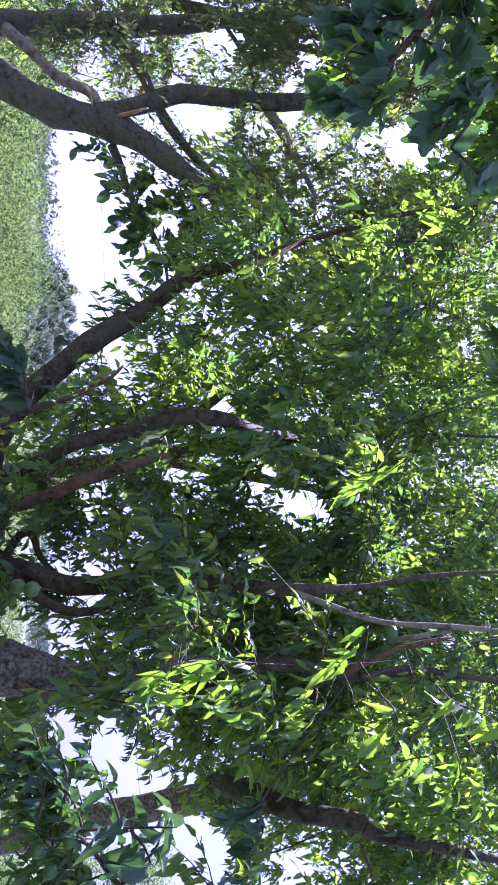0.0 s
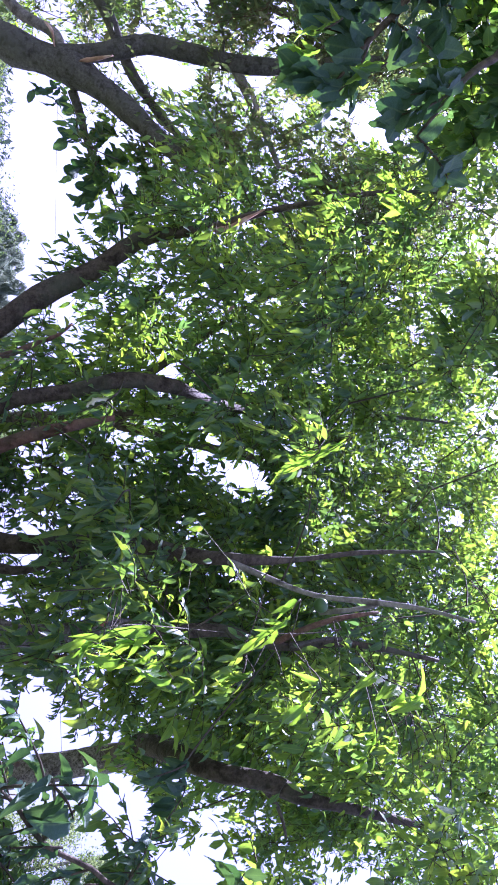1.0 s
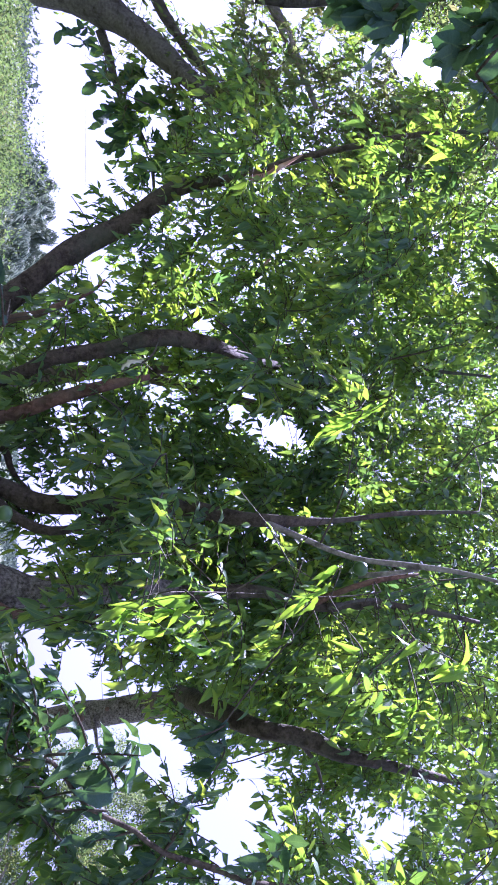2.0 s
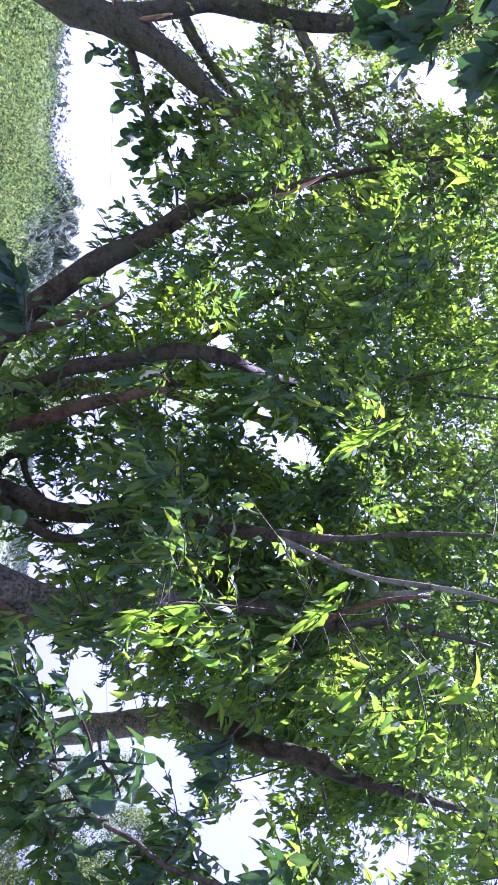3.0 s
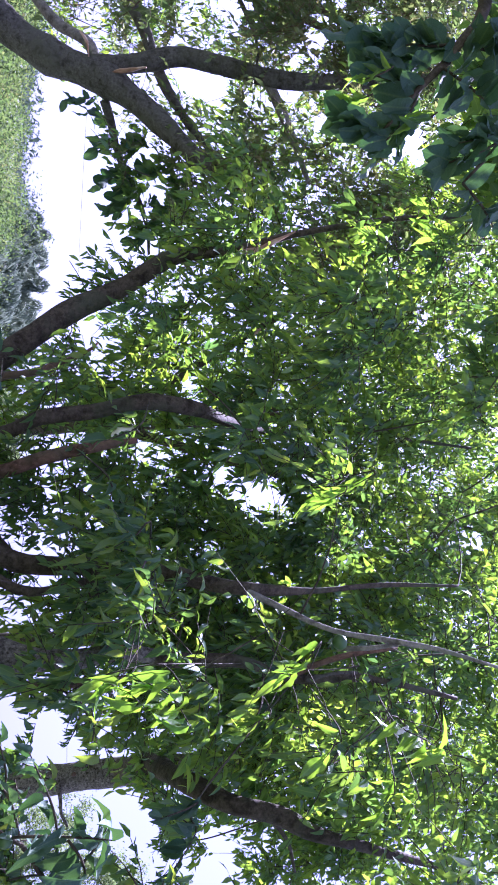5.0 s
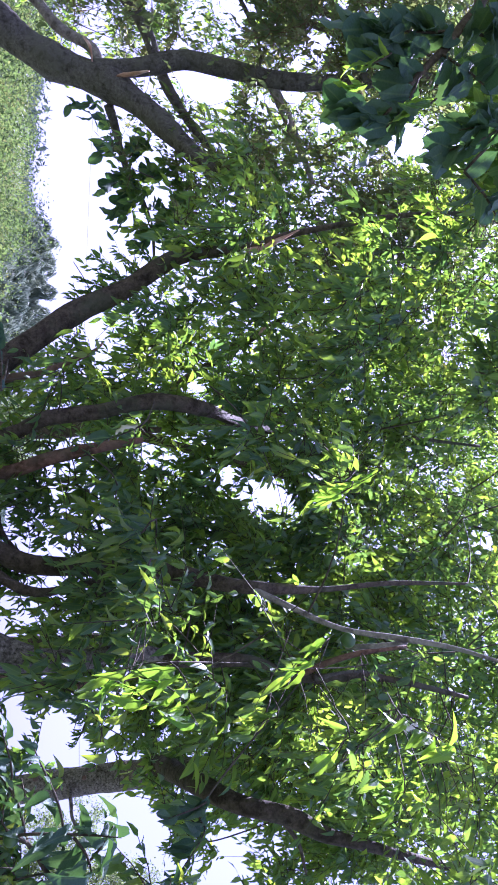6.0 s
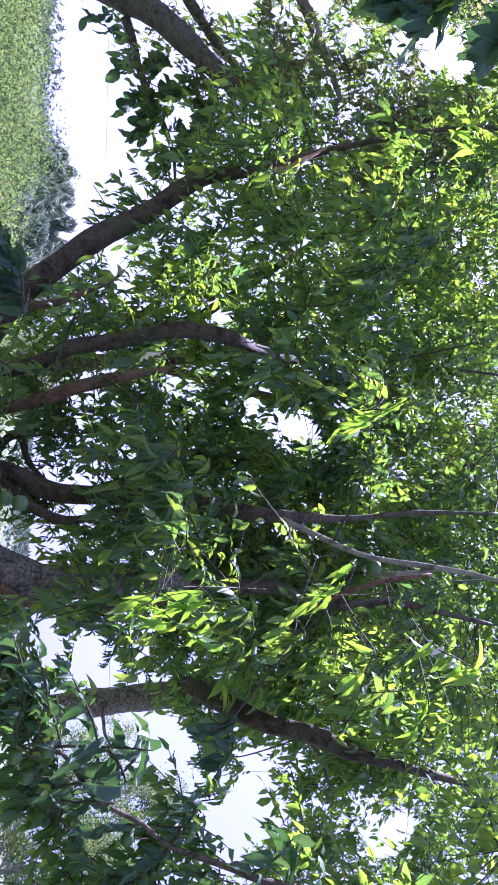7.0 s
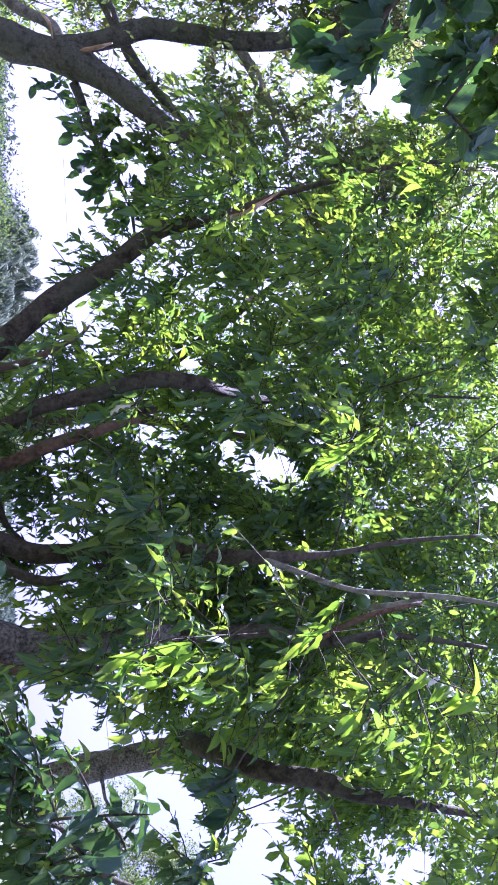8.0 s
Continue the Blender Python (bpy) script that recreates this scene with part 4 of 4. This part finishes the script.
# ---- sprigs near the path: single leaves ----
def shoot_of(tree, a, b, count, size, seed, hang, lit, back=None):
    # sprigs meant to be sunlit take the brighter lime copy
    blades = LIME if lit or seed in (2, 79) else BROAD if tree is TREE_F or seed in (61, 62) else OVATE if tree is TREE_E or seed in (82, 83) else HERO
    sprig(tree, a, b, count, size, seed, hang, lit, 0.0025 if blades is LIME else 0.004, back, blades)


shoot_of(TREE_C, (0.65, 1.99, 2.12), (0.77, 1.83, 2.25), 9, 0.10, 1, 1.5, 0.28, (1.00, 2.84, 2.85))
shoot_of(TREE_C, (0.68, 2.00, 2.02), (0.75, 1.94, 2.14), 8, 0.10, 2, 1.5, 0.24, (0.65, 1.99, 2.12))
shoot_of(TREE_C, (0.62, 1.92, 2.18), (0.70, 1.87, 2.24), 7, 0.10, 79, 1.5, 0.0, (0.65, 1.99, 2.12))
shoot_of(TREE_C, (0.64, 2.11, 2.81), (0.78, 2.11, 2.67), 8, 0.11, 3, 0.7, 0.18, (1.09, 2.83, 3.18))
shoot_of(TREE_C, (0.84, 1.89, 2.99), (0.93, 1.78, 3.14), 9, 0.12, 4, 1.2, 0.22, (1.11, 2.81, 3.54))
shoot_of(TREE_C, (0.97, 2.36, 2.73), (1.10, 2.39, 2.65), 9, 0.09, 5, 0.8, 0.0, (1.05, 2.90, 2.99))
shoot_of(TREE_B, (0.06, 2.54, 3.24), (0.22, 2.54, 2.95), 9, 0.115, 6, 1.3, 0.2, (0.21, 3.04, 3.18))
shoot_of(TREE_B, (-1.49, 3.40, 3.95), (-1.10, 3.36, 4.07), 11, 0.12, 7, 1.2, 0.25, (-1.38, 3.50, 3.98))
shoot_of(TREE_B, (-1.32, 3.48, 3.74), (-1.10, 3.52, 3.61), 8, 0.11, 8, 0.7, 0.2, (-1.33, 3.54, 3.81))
shoot_of(TREE_B, (-0.05, 2.59, 2.22), (0.03, 2.57, 2.08), 6, 0.10, 9, 0.6, 0.0, (-0.13, 3.39, 2.45))
shoot_of(TREE_B, (0.31, 2.52, 2.27), (0.40, 2.47, 2.13), 10, 0.10, 10, 0.7, 0.0, (0.63, 3.19, 2.47))
shoot_of(TREE_B, (-0.11, 2.34, 1.69), (-0.35, 2.32, 1.61), 28, 0.08, 61, 0.5, 0.0, (-0.28, 3.82, 1.78))
shoot_of(TREE_B, (-0.22, 2.35, 1.66), (-0.20, 2.34, 1.54), 14, 0.075, 62, 0.6, 0.0, None)
shoot_of(TREE_B, (0.44, 2.43, 2.24), (0.55, 2.45, 2.18), 8, 0.10, 11, 0.7, 0.0, (0.63, 3.19, 2.47))
shoot_of(TREE_B, (0.17, 2.68, 2.13), (0.30, 2.63, 2.13), 8, 0.09, 12, 0.8, 0.0, (0.13, 3.37, 2.12))
shoot_of(TREE_E, (1.19, 1.84, 1.91), (0.82, 1.88, 1.82), 15, 0.065, 13, 0.4, 0.0, None)
shoot_of(TREE_E, (1.07, 1.88, 1.82), (0.86, 1.92, 1.71), 10, 0.065, 14, 0.4, 0.0, None)
shoot_of(TREE_E, (1.27, 1.81, 2.04), (1.30, 1.84, 1.89), 9, 0.068, 15, 1.2, 0.0, None)
shoot_of(TREE_E, (1.20, 1.82, 1.96), (1.18, 1.84, 1.79), 8, 0.068, 16, 0.9, 0.0, None)
shoot_of(TREE_E, (1.18, 1.84, 1.91), (0.99, 1.77, 2.02), 11, 0.084, 17, 0.5, 0.0, None)
shoot_of(TREE_E, (1.34, 1.79, 2.12), (1.18, 1.79, 2.20), 10, 0.068, 18, 0.3, 0.0, None)
shoot_of(TREE_E, (1.44, 1.74, 2.35), (1.25, 1.63, 2.42), 10, 0.084, 19, 0.2, 0.0, None)
shoot_of(TREE_E, (1.34, 1.79, 2.12), (1.41, 1.77, 2.01), 8, 0.072, 20, 1.0, 0.0, None)
shoot_of(TREE_E, (1.05, 1.95, 1.76), (0.79, 1.94, 1.74), 12, 0.056, 71, 0.5, 0.0, (1.07, 1.88, 1.82))
shoot_of(TREE_E, (1.06, 1.97, 1.70), (0.75, 1.96, 1.68), 10, 0.056, 72, 0.5, 0.0, (1.05, 1.88, 1.74))
shoot_of(TREE_C, (1.04, 2.90, 1.87), (1.11, 2.78, 1.98), 20, 0.062, 73, 0.6, 0.0, None)
shoot_of(TREE_C, (1.05, 2.86, 2.02), (1.11, 2.75, 2.12), 20, 0.062, 74, 0.6, 0.0, None)
shoot_of(TREE_C, (1.03, 2.93, 1.74), (1.15, 2.79, 1.81), 18, 0.06, 75, 0.5, 0.0, None)
shoot_of(TREE_C, (1.07, 2.84, 2.16), (1.41, 2.84, 2.19), 30, 0.042, 76, 0.4, 0.0, None)
shoot_of(TREE_C, (1.12, 2.85, 2.14), (1.33, 2.88, 2.11), 20, 0.040, 77, 0.4, 0.0, None)
shoot_of(TREE_C, (1.05, 2.87, 1.93), (1.17, 2.82, 1.94), 12, 0.06, 78, 0.6, 0.0, None)
shoot_of(TREE_D, (2.04, 3.18, 2.88), (1.85, 3.18, 2.68), 8, 0.11, 21, 0.7, 0.0, (1.81, 2.94, 3.18))
shoot_of(TREE_F, (-1.03, 1.40, 2.57), (-0.98, 1.41, 2.39), 19, 0.082, 22, 0.4, 0.0, None)
shoot_of(TREE_F, (-0.90, 1.39, 2.47), (-0.91, 1.43, 2.34), 15, 0.082, 23, 0.5, 0.0, None)
shoot_of(TREE_F, (-0.96, 1.39, 2.51), (-0.88, 1.33, 2.61), 15, 0.082, 24, 0.4, 0.0, None)
shoot_of(TREE_F, (-0.78, 1.41, 2.39), (-0.81, 1.45, 2.31), 13, 0.082, 25, 0.6, 0.0, None)
shoot_of(TREE_F, (-0.91, 1.43, 2.79), (-0.83, 1.44, 2.63), 15, 0.082, 26, 0.5, 0.0, None)
shoot_of(TREE_F, (-0.77, 1.51, 2.71), (-0.67, 1.48, 2.80), 11, 0.082, 27, 0.6, 0.0, None)
shoot_of(TREE_F, (-0.90, 1.39, 2.47), (-0.75, 1.41, 2.39), 17, 0.082, 28, 0.5, 0.0, None)
shoot_of(TREE_F, (-1.03, 1.40, 2.57), (-1.02, 1.36, 2.68), 15, 0.082, 29, 0.5, 0.0, None)
shoot_of(TREE_F, (-0.95, 1.40, 2.50), (-1.01, 1.46, 2.33), 15, 0.082, 30, 0.4, 0.0, None)
shoot_of(TREE_F, (-0.87, 1.44, 2.76), (-0.77, 1.47, 2.58), 15, 0.082, 31, 0.5, 0.0, None)

shoot_of(TREE_E, (0.96, 1.74, 1.79), (0.94, 1.64, 2.01), 9, 0.09, 80, 0.5, 0.0, (1.07, 1.88, 1.82))
shoot_of(TREE_E, (0.94, 1.67, 1.90), (1.00, 1.61, 1.94), 4, 0.10, 81, 0.9, 0.0, None)
shoot_of(TREE_C, (1.32, 2.39, 2.53), (1.38, 2.06, 2.31), 14, 0.085, 82, 0.9, 0.0, (1.09, 2.85, 3.14))
shoot_of(TREE_C, (1.33, 2.37, 2.52), (1.29, 2.24, 2.33), 9, 0.085, 83, 0.9, 0.0, None)
shoot_of(TREE_F, (-0.91, 1.37, 2.38), (-0.88, 1.40, 2.33), 5, 0.055, 90, 0.7, 0.10, None)
shoot_of(TREE_F, (-0.86, 1.41, 2.36), (-0.84, 1.43, 2.31), 5, 0.055, 91, 0.7, 0.10, None)
shoot_of(TREE_F, (-0.84, 1.36, 2.50), (-0.80, 1.38, 2.44), 6, 0.06, 92, 0.7, 0.12, None)
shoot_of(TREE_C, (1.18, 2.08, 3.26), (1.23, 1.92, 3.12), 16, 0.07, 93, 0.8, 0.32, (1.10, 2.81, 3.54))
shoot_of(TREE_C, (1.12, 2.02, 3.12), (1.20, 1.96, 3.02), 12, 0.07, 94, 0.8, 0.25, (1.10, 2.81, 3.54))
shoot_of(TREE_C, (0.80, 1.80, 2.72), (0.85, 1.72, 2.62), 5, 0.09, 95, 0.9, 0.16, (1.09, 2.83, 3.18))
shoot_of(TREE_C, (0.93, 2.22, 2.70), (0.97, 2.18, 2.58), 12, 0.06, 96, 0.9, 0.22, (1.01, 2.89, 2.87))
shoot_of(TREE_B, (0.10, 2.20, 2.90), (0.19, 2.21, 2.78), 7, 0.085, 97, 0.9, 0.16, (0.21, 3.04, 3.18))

# leafy shoots of the forked tree against the open sky: rounded leaves in rosettes
for a, b, count, size, seed in [
    ((-2.62, 6.48, 2.65), (-2.61, 6.42, 2.43), 5, 0.14, 41), ((-2.43, 6.53, 2.74), (-2.35, 6.50, 2.56), 7, 0.14, 42), ((-2.26, 6.55, 2.84), (-2.07, 6.57, 2.65), 9, 0.15, 43), ((-2.12, 6.56, 2.92), (-1.88, 6.61, 2.72), 10, 0.15, 44),
    ((-2.06, 6.55, 2.97), (-1.80, 6.62, 2.81), 9, 0.15, 45), ((-2.35, 6.54, 2.79), (-2.46, 6.39, 2.88), 7, 0.13, 46), ((-2.19, 6.55, 2.88), (-2.27, 6.43, 3.02), 8, 0.13, 47), ((-2.78, 6.46, 2.50), (-2.66, 6.42, 2.24), 8, 0.12, 48),
    ((-1.94, 6.54, 3.03), (-1.97, 6.48, 3.20), 8, 0.13, 49), ((-1.75, 6.53, 3.11), (-1.62, 6.62, 2.98), 10, 0.14, 50), ((-1.68, 6.52, 3.12), (-1.76, 6.51, 3.32), 9, 0.13, 58),
]:
    sprig(TREE_A, a, b, count, size, seed, 0.35, blades=BROAD)
for a, b, count, size, seed in [((-0.75, 3.87, 2.38), (-0.89, 3.94, 2.18), 12, 0.05, 51), ((-0.71, 3.88, 2.30), (-0.77, 3.92, 2.10), 12, 0.05, 52), ((-0.63, 3.88, 2.20), (-0.65, 3.88, 2.05), 10, 0.045, 53), ((-0.82, 3.86, 2.45), (-0.94, 3.90, 2.29), 12, 0.05, 54),
                                ((-0.87, 3.86, 2.52), (-1.00, 3.87, 2.38), 12, 0.05, 55), ((-0.67, 3.87, 2.25), (-0.69, 3.90, 2.12), 8, 0.045, 56), ((-0.74, 3.88, 2.35), (-0.81, 3.90, 2.22), 10, 0.048, 57)]:
    sprig(TREE_B, a, b, count + 8, size, seed, 0.3, thick=0.003)

# ---- crowns ----
LIT += [((-0.47, 3.83, 2.78), 0.2), ((0.05, 3.38, 2.45), 0.16), ((2.12, 3.31, 4.20), 0.35), ((1.49, 3.12, 3.55), 0.25), ((-1.07, 3.61, 3.08), 0.16),
        ((-1.10, 3.61, 4.56), 0.25), ((0.55, 3.29, 3.66), 0.2), ((2.32, 3.80, 4.62), 0.4), ((-2.41, 4.52, 5.26), 0.4)]
foliage(TREE_A, [((-3.59, 5.98, 4.46), (2.4, 1.2, 1.9)), ((-3.06, 5.19, 6.05), (2.2, 1.4, 1.5), 0.7), ((-1.89, 5.81, 3.19), (0.6, 0.6, 0.8)), ((-4.39, 7.25, 2.73), (1.2, 0.8, 1.0))], LA, 350, 21, size=(0.05, 0.098), leaf=olive_mat, wood=bark_red, spread=0.34, light=True, singles=190)
foliage(TREE_A, [((-2.25, 6.45, 2.98), (0.32, 0.2, 0.22)), ((-1.85, 6.45, 3.25), (0.35, 0.2, 0.3))], LA, 20, 28, size=(0.08, 0.12), wood=bark, spread=0.16, twigs=8, per=7, slim=0.55)
# high crowns of the next three trees reach out of view to block sun
foliage(TREE_B, [((-0.68, 4.20, 3.20), (1.15, 0.9, 1.6)), ((0.33, 3.96, 3.00), (0.8, 0.8, 1.5)), ((-0.58, 3.95, 5.08), (1.8, 1.2, 1.4), 0.85), ((0.12, 3.98, 2.06), (0.7, 0.5, 0.5), 0.5), ((-0.12, 2.90, 2.99), (0.9, 0.35, 0.95), 0.65), ((-0.64, 2.94, 3.76), (0.9, 0.4, 0.7)), ((0.32, 2.63, 2.86), (0.5, 0.3, 0.9), 1.0),
        ((0.23, 2.86, 2.23), (0.4, 0.25, 0.35), 0.45), ((0.52, 3.74, 1.86), (0.4, 0.3, 0.35), 0.7), ((0.20, 3.15, 1.92), (0.6, 0.25, 0.42), 0.55), ((0.55, 3.0, 2.3), (0.4, 0.3, 0.4), 0.45)], LB, 460, 22, singles=190)
foliage(TREE_C, [((1.07, 3.62, 3.05), (0.75, 0.8, 1.5)), ((1.22, 3.46, 4.66), (1.4, 1.1, 1.3), 0.9), ((1.51, 3.38, 3.42), (0.5, 0.6, 1.2)), ((1.10, 3.37, 1.99), (0.35, 0.35, 0.6)), ((0.79, 2.45, 2.77), (0.5, 0.3, 0.8), 1.1), ((0.99, 2.45, 3.35), (0.6, 0.3, 0.7), 2.0), ((0.87, 2.55, 2.19), (0.28, 0.15, 0.3), 1.5)], LC, 330, 23, singles=200)
foliage(TREE_D, [((3.17, 5.00, 4.83), (1.6, 1.1, 1.9)), ((2.69, 4.98, 3.99), (0.7, 0.7, 1.1)), ((2.84, 4.22, 5.22), (1.6, 1.0, 1.3), 0.7), ((2.47, 4.33, 4.03), (0.6, 0.3, 1.0))], LD, 270, 24, light=True, singles=200)
foliage(TREE_B, [((0.21, 3.37, 1.49), (0.16, 0.2, 0.10)), ((0.36, 3.30, 1.61), (0.14, 0.2, 0.08)), ((0.47, 3.13, 1.54), (0.14, 0.2, 0.1)), ((0.68, 2.98, 1.57), (0.12, 0.15, 0.1))], LB, 26, 30, spread=0.15, twigs=8, per=7)
foliage(TREE_B, [((0.38, 3.62, 1.84), (0.16, 0.15, 0.13)), ((0.52, 3.62, 1.92), (0.16, 0.15, 0.10)), ((0.74, 3.58, 1.87), (0.10, 0.12, 0.10)), ((0.66, 3.60, 1.72), (0.12, 0.12, 0.06))], LB, 15, 34, size=(0.04, 0.07), spread=0.13, twigs=8, per=6, open_sky=False)
foliage(TREE_D, [((2.30, 4.25, 2.98), (0.3, 0.3, 0.22)), ((2.0, 3.7, 2.80), (0.3, 0.25, 0.2))], LD, 16, 29, spread=0.2, twigs=9, per=8)
# unseen crowns added above the drooping branch to keep sun off it
foliage(TREE_E, [((2.2, 1.7, 3.0), (0.7, 0.6, 0.5)), ((1.9, 2.1, 3.6), (0.6, 0.5, 0.4))], LE, 40, 25, light=True)
foliage(TREE_E, [((1.30, 2.15, 1.77), (0.12, 0.12, 0.08)), ((1.48, 2.03, 1.87), (0.13, 0.12, 0.07), 1.2), ((1.27, 2.11, 1.81), (0.12, 0.12, 0.08), 1.3), ((1.08, 2.25, 1.73), (0.12, 0.15, 0.12), 1.3), ((1.03, 2.19, 1.72), (0.08, 0.1, 0.16), 1.5), ((1.45, 1.91, 2.21), (0.25, 0.2, 0.10), 0.5), ((1.54, 1.94, 2.08), (0.16, 0.15, 0.08), 0.8), ((1.57, 1.89, 2.49), (0.2, 0.15, 0.12), 0.4)], LE, 28, 27,
        size=(0.038, 0.066), spread=0.13, twigs=8, per=9, slim=0.48, open_sky=False, singles=190)
# the second crown, mostly out of view, is added to shade the broad leaves
foliage(TREE_F, [((-1.9, 1.3, 3.1), (0.6, 0.6, 0.5)), ((-1.75, 2.1, 4.1), (0.9, 0.8, 0.45), 2.0)], LF, 60, 26, size=(0.07, 0.10), slim=0.6, light=True)
for base, top, crowns, count, seed in [
    ((0.45, 8.3, 0), (-0.16, 7.34, 5.41), [((-2.12, 7.07, 5.56), (1.9, 0.9, 1.6)), ((-0.70, 6.77, 6.99), (2.2, 1.0, 2.0)), ((-0.15, 7.38, 4.14), (1.6, 0.7, 1.4)), ((0.92, 5.84, 6.61), (1.2, 0.8, 1.2))], 450, 31),
    ((-6.3, 9.4, 0), (-5.6, 8.6, 6.0), [((-6.0, 8.6, 2.9), (2.2, 0.9, 1.4)), ((-5.4, 8.4, 5.0), (2.5, 1.0, 1.5)), ((-4.8, 8.0, 7.0), (2.7, 1.0, 1.6))], 330, 33),
    ((2.6, 8.0, 0), (2.33, 7.16, 5.32), [((1.72, 6.97, 4.66), (1.4, 0.8, 1.7)), ((2.66, 6.37, 6.91), (2.2, 1.0, 2.0)), ((3.40, 6.80, 5.13), (1.2, 0.7, 1.4))], 270, 32),
]:
    tree = base_empty("fruit_tree", base, "leafy fruit tree standing behind the others in the orchard", "tree", "fruit trees of the orchard")
    b, c = np.array(base), np.array(top)
    lines = [limb("trunk", [b - [0, 0, 0.1], b * 0.6 + c * 0.4 + [0.08, 0, 0], c], [0.13, 0.10, 0.06], bark_dark, tree)[1]]
    for m, r, *_ in crowns:
        s0 = lines[0][int(len(lines[0]) * 0.6)]
        lines.append(limb("limb", [s0, (s0 + np.array(m)) / 2 + [0, 0, 0.2], np.array(m) + [0, 0, 0.5]], [0.06, 0.045, 0.015], bark_dark, tree)[1])
    foliage(tree, crowns, lines, count, seed, spread=0.32, size=(0.055, 0.10), light=True)

# ---- fruit ----
for tree, place, r, m, lab in [
    (TREE_B, (0.46, 2.26, 1.70), 0.025, fruit_mat, ""), (TREE_B, (0.46, 2.32, 1.66), 0.024, fruit_mat, ""), (TREE_E, (1.10, 1.94, 1.70), 0.020, fruit_mat, ""), (TREE_C, (0.80, 2.52, 3.15), 0.032, fruit_mat, ""),
    (TREE_E, (1.05, 1.87, 1.78), 0.020, fruit_mat, ""), (TREE_E, (1.31, 1.81, 2.00), 0.019, fruit_mat, ""), (TREE_E, (1.14, 1.90, 1.73), 0.019, fruit_mat, ""),
    (TREE_C, (0.91, 2.84, 2.28), 0.024, ripe_mat, "reddening fruit"), (TREE_C, (0.85, 2.80, 2.32), 0.032, fruit_mat, ""), (TREE_B, (0.53, 2.82, 3.20), 0.03, fruit_mat, ""),
]:
    fruit(tree, place, r, m, lab)


def curled_leaf(parent, place, way, length, material, seed, label):
    """A leaf, some of them dry, rolled along its length."""
    rng = np.random.default_rng(seed)
    w = Vector(way).normalized()
    x = w.cross(Vector((0.3, 0.2, 1))).normalized()
    z = x.cross(w)
    vs, q = [], []
    for i in range(12):
        t = i / 11
        h = 0.17 * length * math.sin(math.pi * min(0.97, t + 0.03)) ** 0.7
        for j in range(9):
            a = (j / 8 - 0.5) * (2.2 + 1.6 * t)
            bow = 0.22 * length * math.sin(3.0 * t + seed)
            vs.append(tuple(Vector(place) + w * (t * length) + x * (h * math.sin(a) + 0.3 * bow) + z * (h * (1 - math.cos(a)) + bow + 0.004 * rng.normal())))
    q = [[i * 9 + j, i * 9 + j + 1, i * 9 + j + 10, i * 9 + j + 9] for i in range(11) for j in range(8)]
    return tagged(link_mesh("rolled_leaf", vs, [np.array(q)], material, parent), label)


curled_leaf(TREE_C, (0.82, 1.83, 2.99), (0.6, -0.2, -0.5), 0.05, glint_mat, 2, "curled leaf with a white glint put into its colour")
curled_leaf(TREE_B, (-0.03, 2.56, 2.18), (0.4, -0.1, -0.75), 0.09, glare_mat, 3, "curled leaf, its glare put into a pale colour")
curled_leaf(TREE_B, (-0.59, 3.60, 3.11), (0.3, -0.2, -0.6), 0.08, dry_mat, 4, "brown dry leaf")
curled_leaf(TREE_B, (-0.62, 3.63, 3.02), (-0.5, -0.2, 0.3), 0.08, dry_mat, 5, "brown dry leaf")

# strip of sun-bleached bark peeling from the leaning limb
line, rad = spline([(-1.02, 3.71, 2.95), (-1.04, 3.65, 3.06), (-1.10, 3.62, 3.14), (-1.17, 3.60, 3.25)], [0.010, 0.019, 0.012, 0.003], 0.01)
v, q, c = tube(line, rad, 9, 1.1, 3.0)
tagged(link_mesh("bark_strip", v, [q, c], dry_mat, TREE_B), "peeling orange-brown bark strip")

# knots on the straight grey trunk
for place, r in [((2.87, 5.31, 2.45), 0.030), ((2.81, 5.36, 2.30), 0.022), ((2.79, 5.26, 2.65), 0.018)]:
    bm = bmesh.new()
    bmesh.ops.create_uvsphere(bm, u_segments=14, v_segments=9, radius=r)
    for v in bm.verts:
        d = math.hypot(v.co.x, v.co.z) / r
        v.co.y *= 0.55
        v.co.y += 0.35 * r * math.exp(-(d / 0.35) ** 2) if v.co.y < 0 else 0
        v.co *= 1 + 0.12 * noise.noise(v.co * 90)
    for f in bm.faces:
        f.smooth = True
    bmesh.ops.translate(bm, verts=bm.verts, vec=place)
    part("knot", bm, bark_red, TREE_D, "reddish-brown branch knot")

# torn pale wood where the limbs of the forked tree part
for pts, radii in [([(-2.95, 6.36, 2.55), (-2.98, 6.27, 2.67), (-3.00, 6.11, 2.86)], [0.010, 0.021, 0.006]), ([(-2.96, 6.36, 2.57), (-2.93, 6.36, 2.63), (-2.90, 6.37, 2.68)], [0.014, 0.012, 0.005]),
                   ([(-3.26, 6.38, 2.31), (-3.20, 6.40, 2.38), (-3.08, 6.40, 2.41)], [0.006, 0.013, 0.006])]:
    line, rad = spline(pts, radii, 0.02)
    v, q, c = tube(line, rad, 9, 0.9, 5.0)
    tagged(link_mesh("torn_bark", v, [q, c], dry_mat, TREE_A), "torn pale orange-brown wood")

# overhead cable far beyond the orchard
t = np.linspace(-1, 1, 41)
line = np.stack([-16 + 75 * t, 57.3 - 20.5 * t, 9.7 + 3.2 * t * t], -1)
v, q, c = tube(line, np.full(41, 0.015), 6)
tagged(link_mesh("overhead_cable", v, [q, c], cable_mat), "thin dark overhead cable above the far woods", "cable")
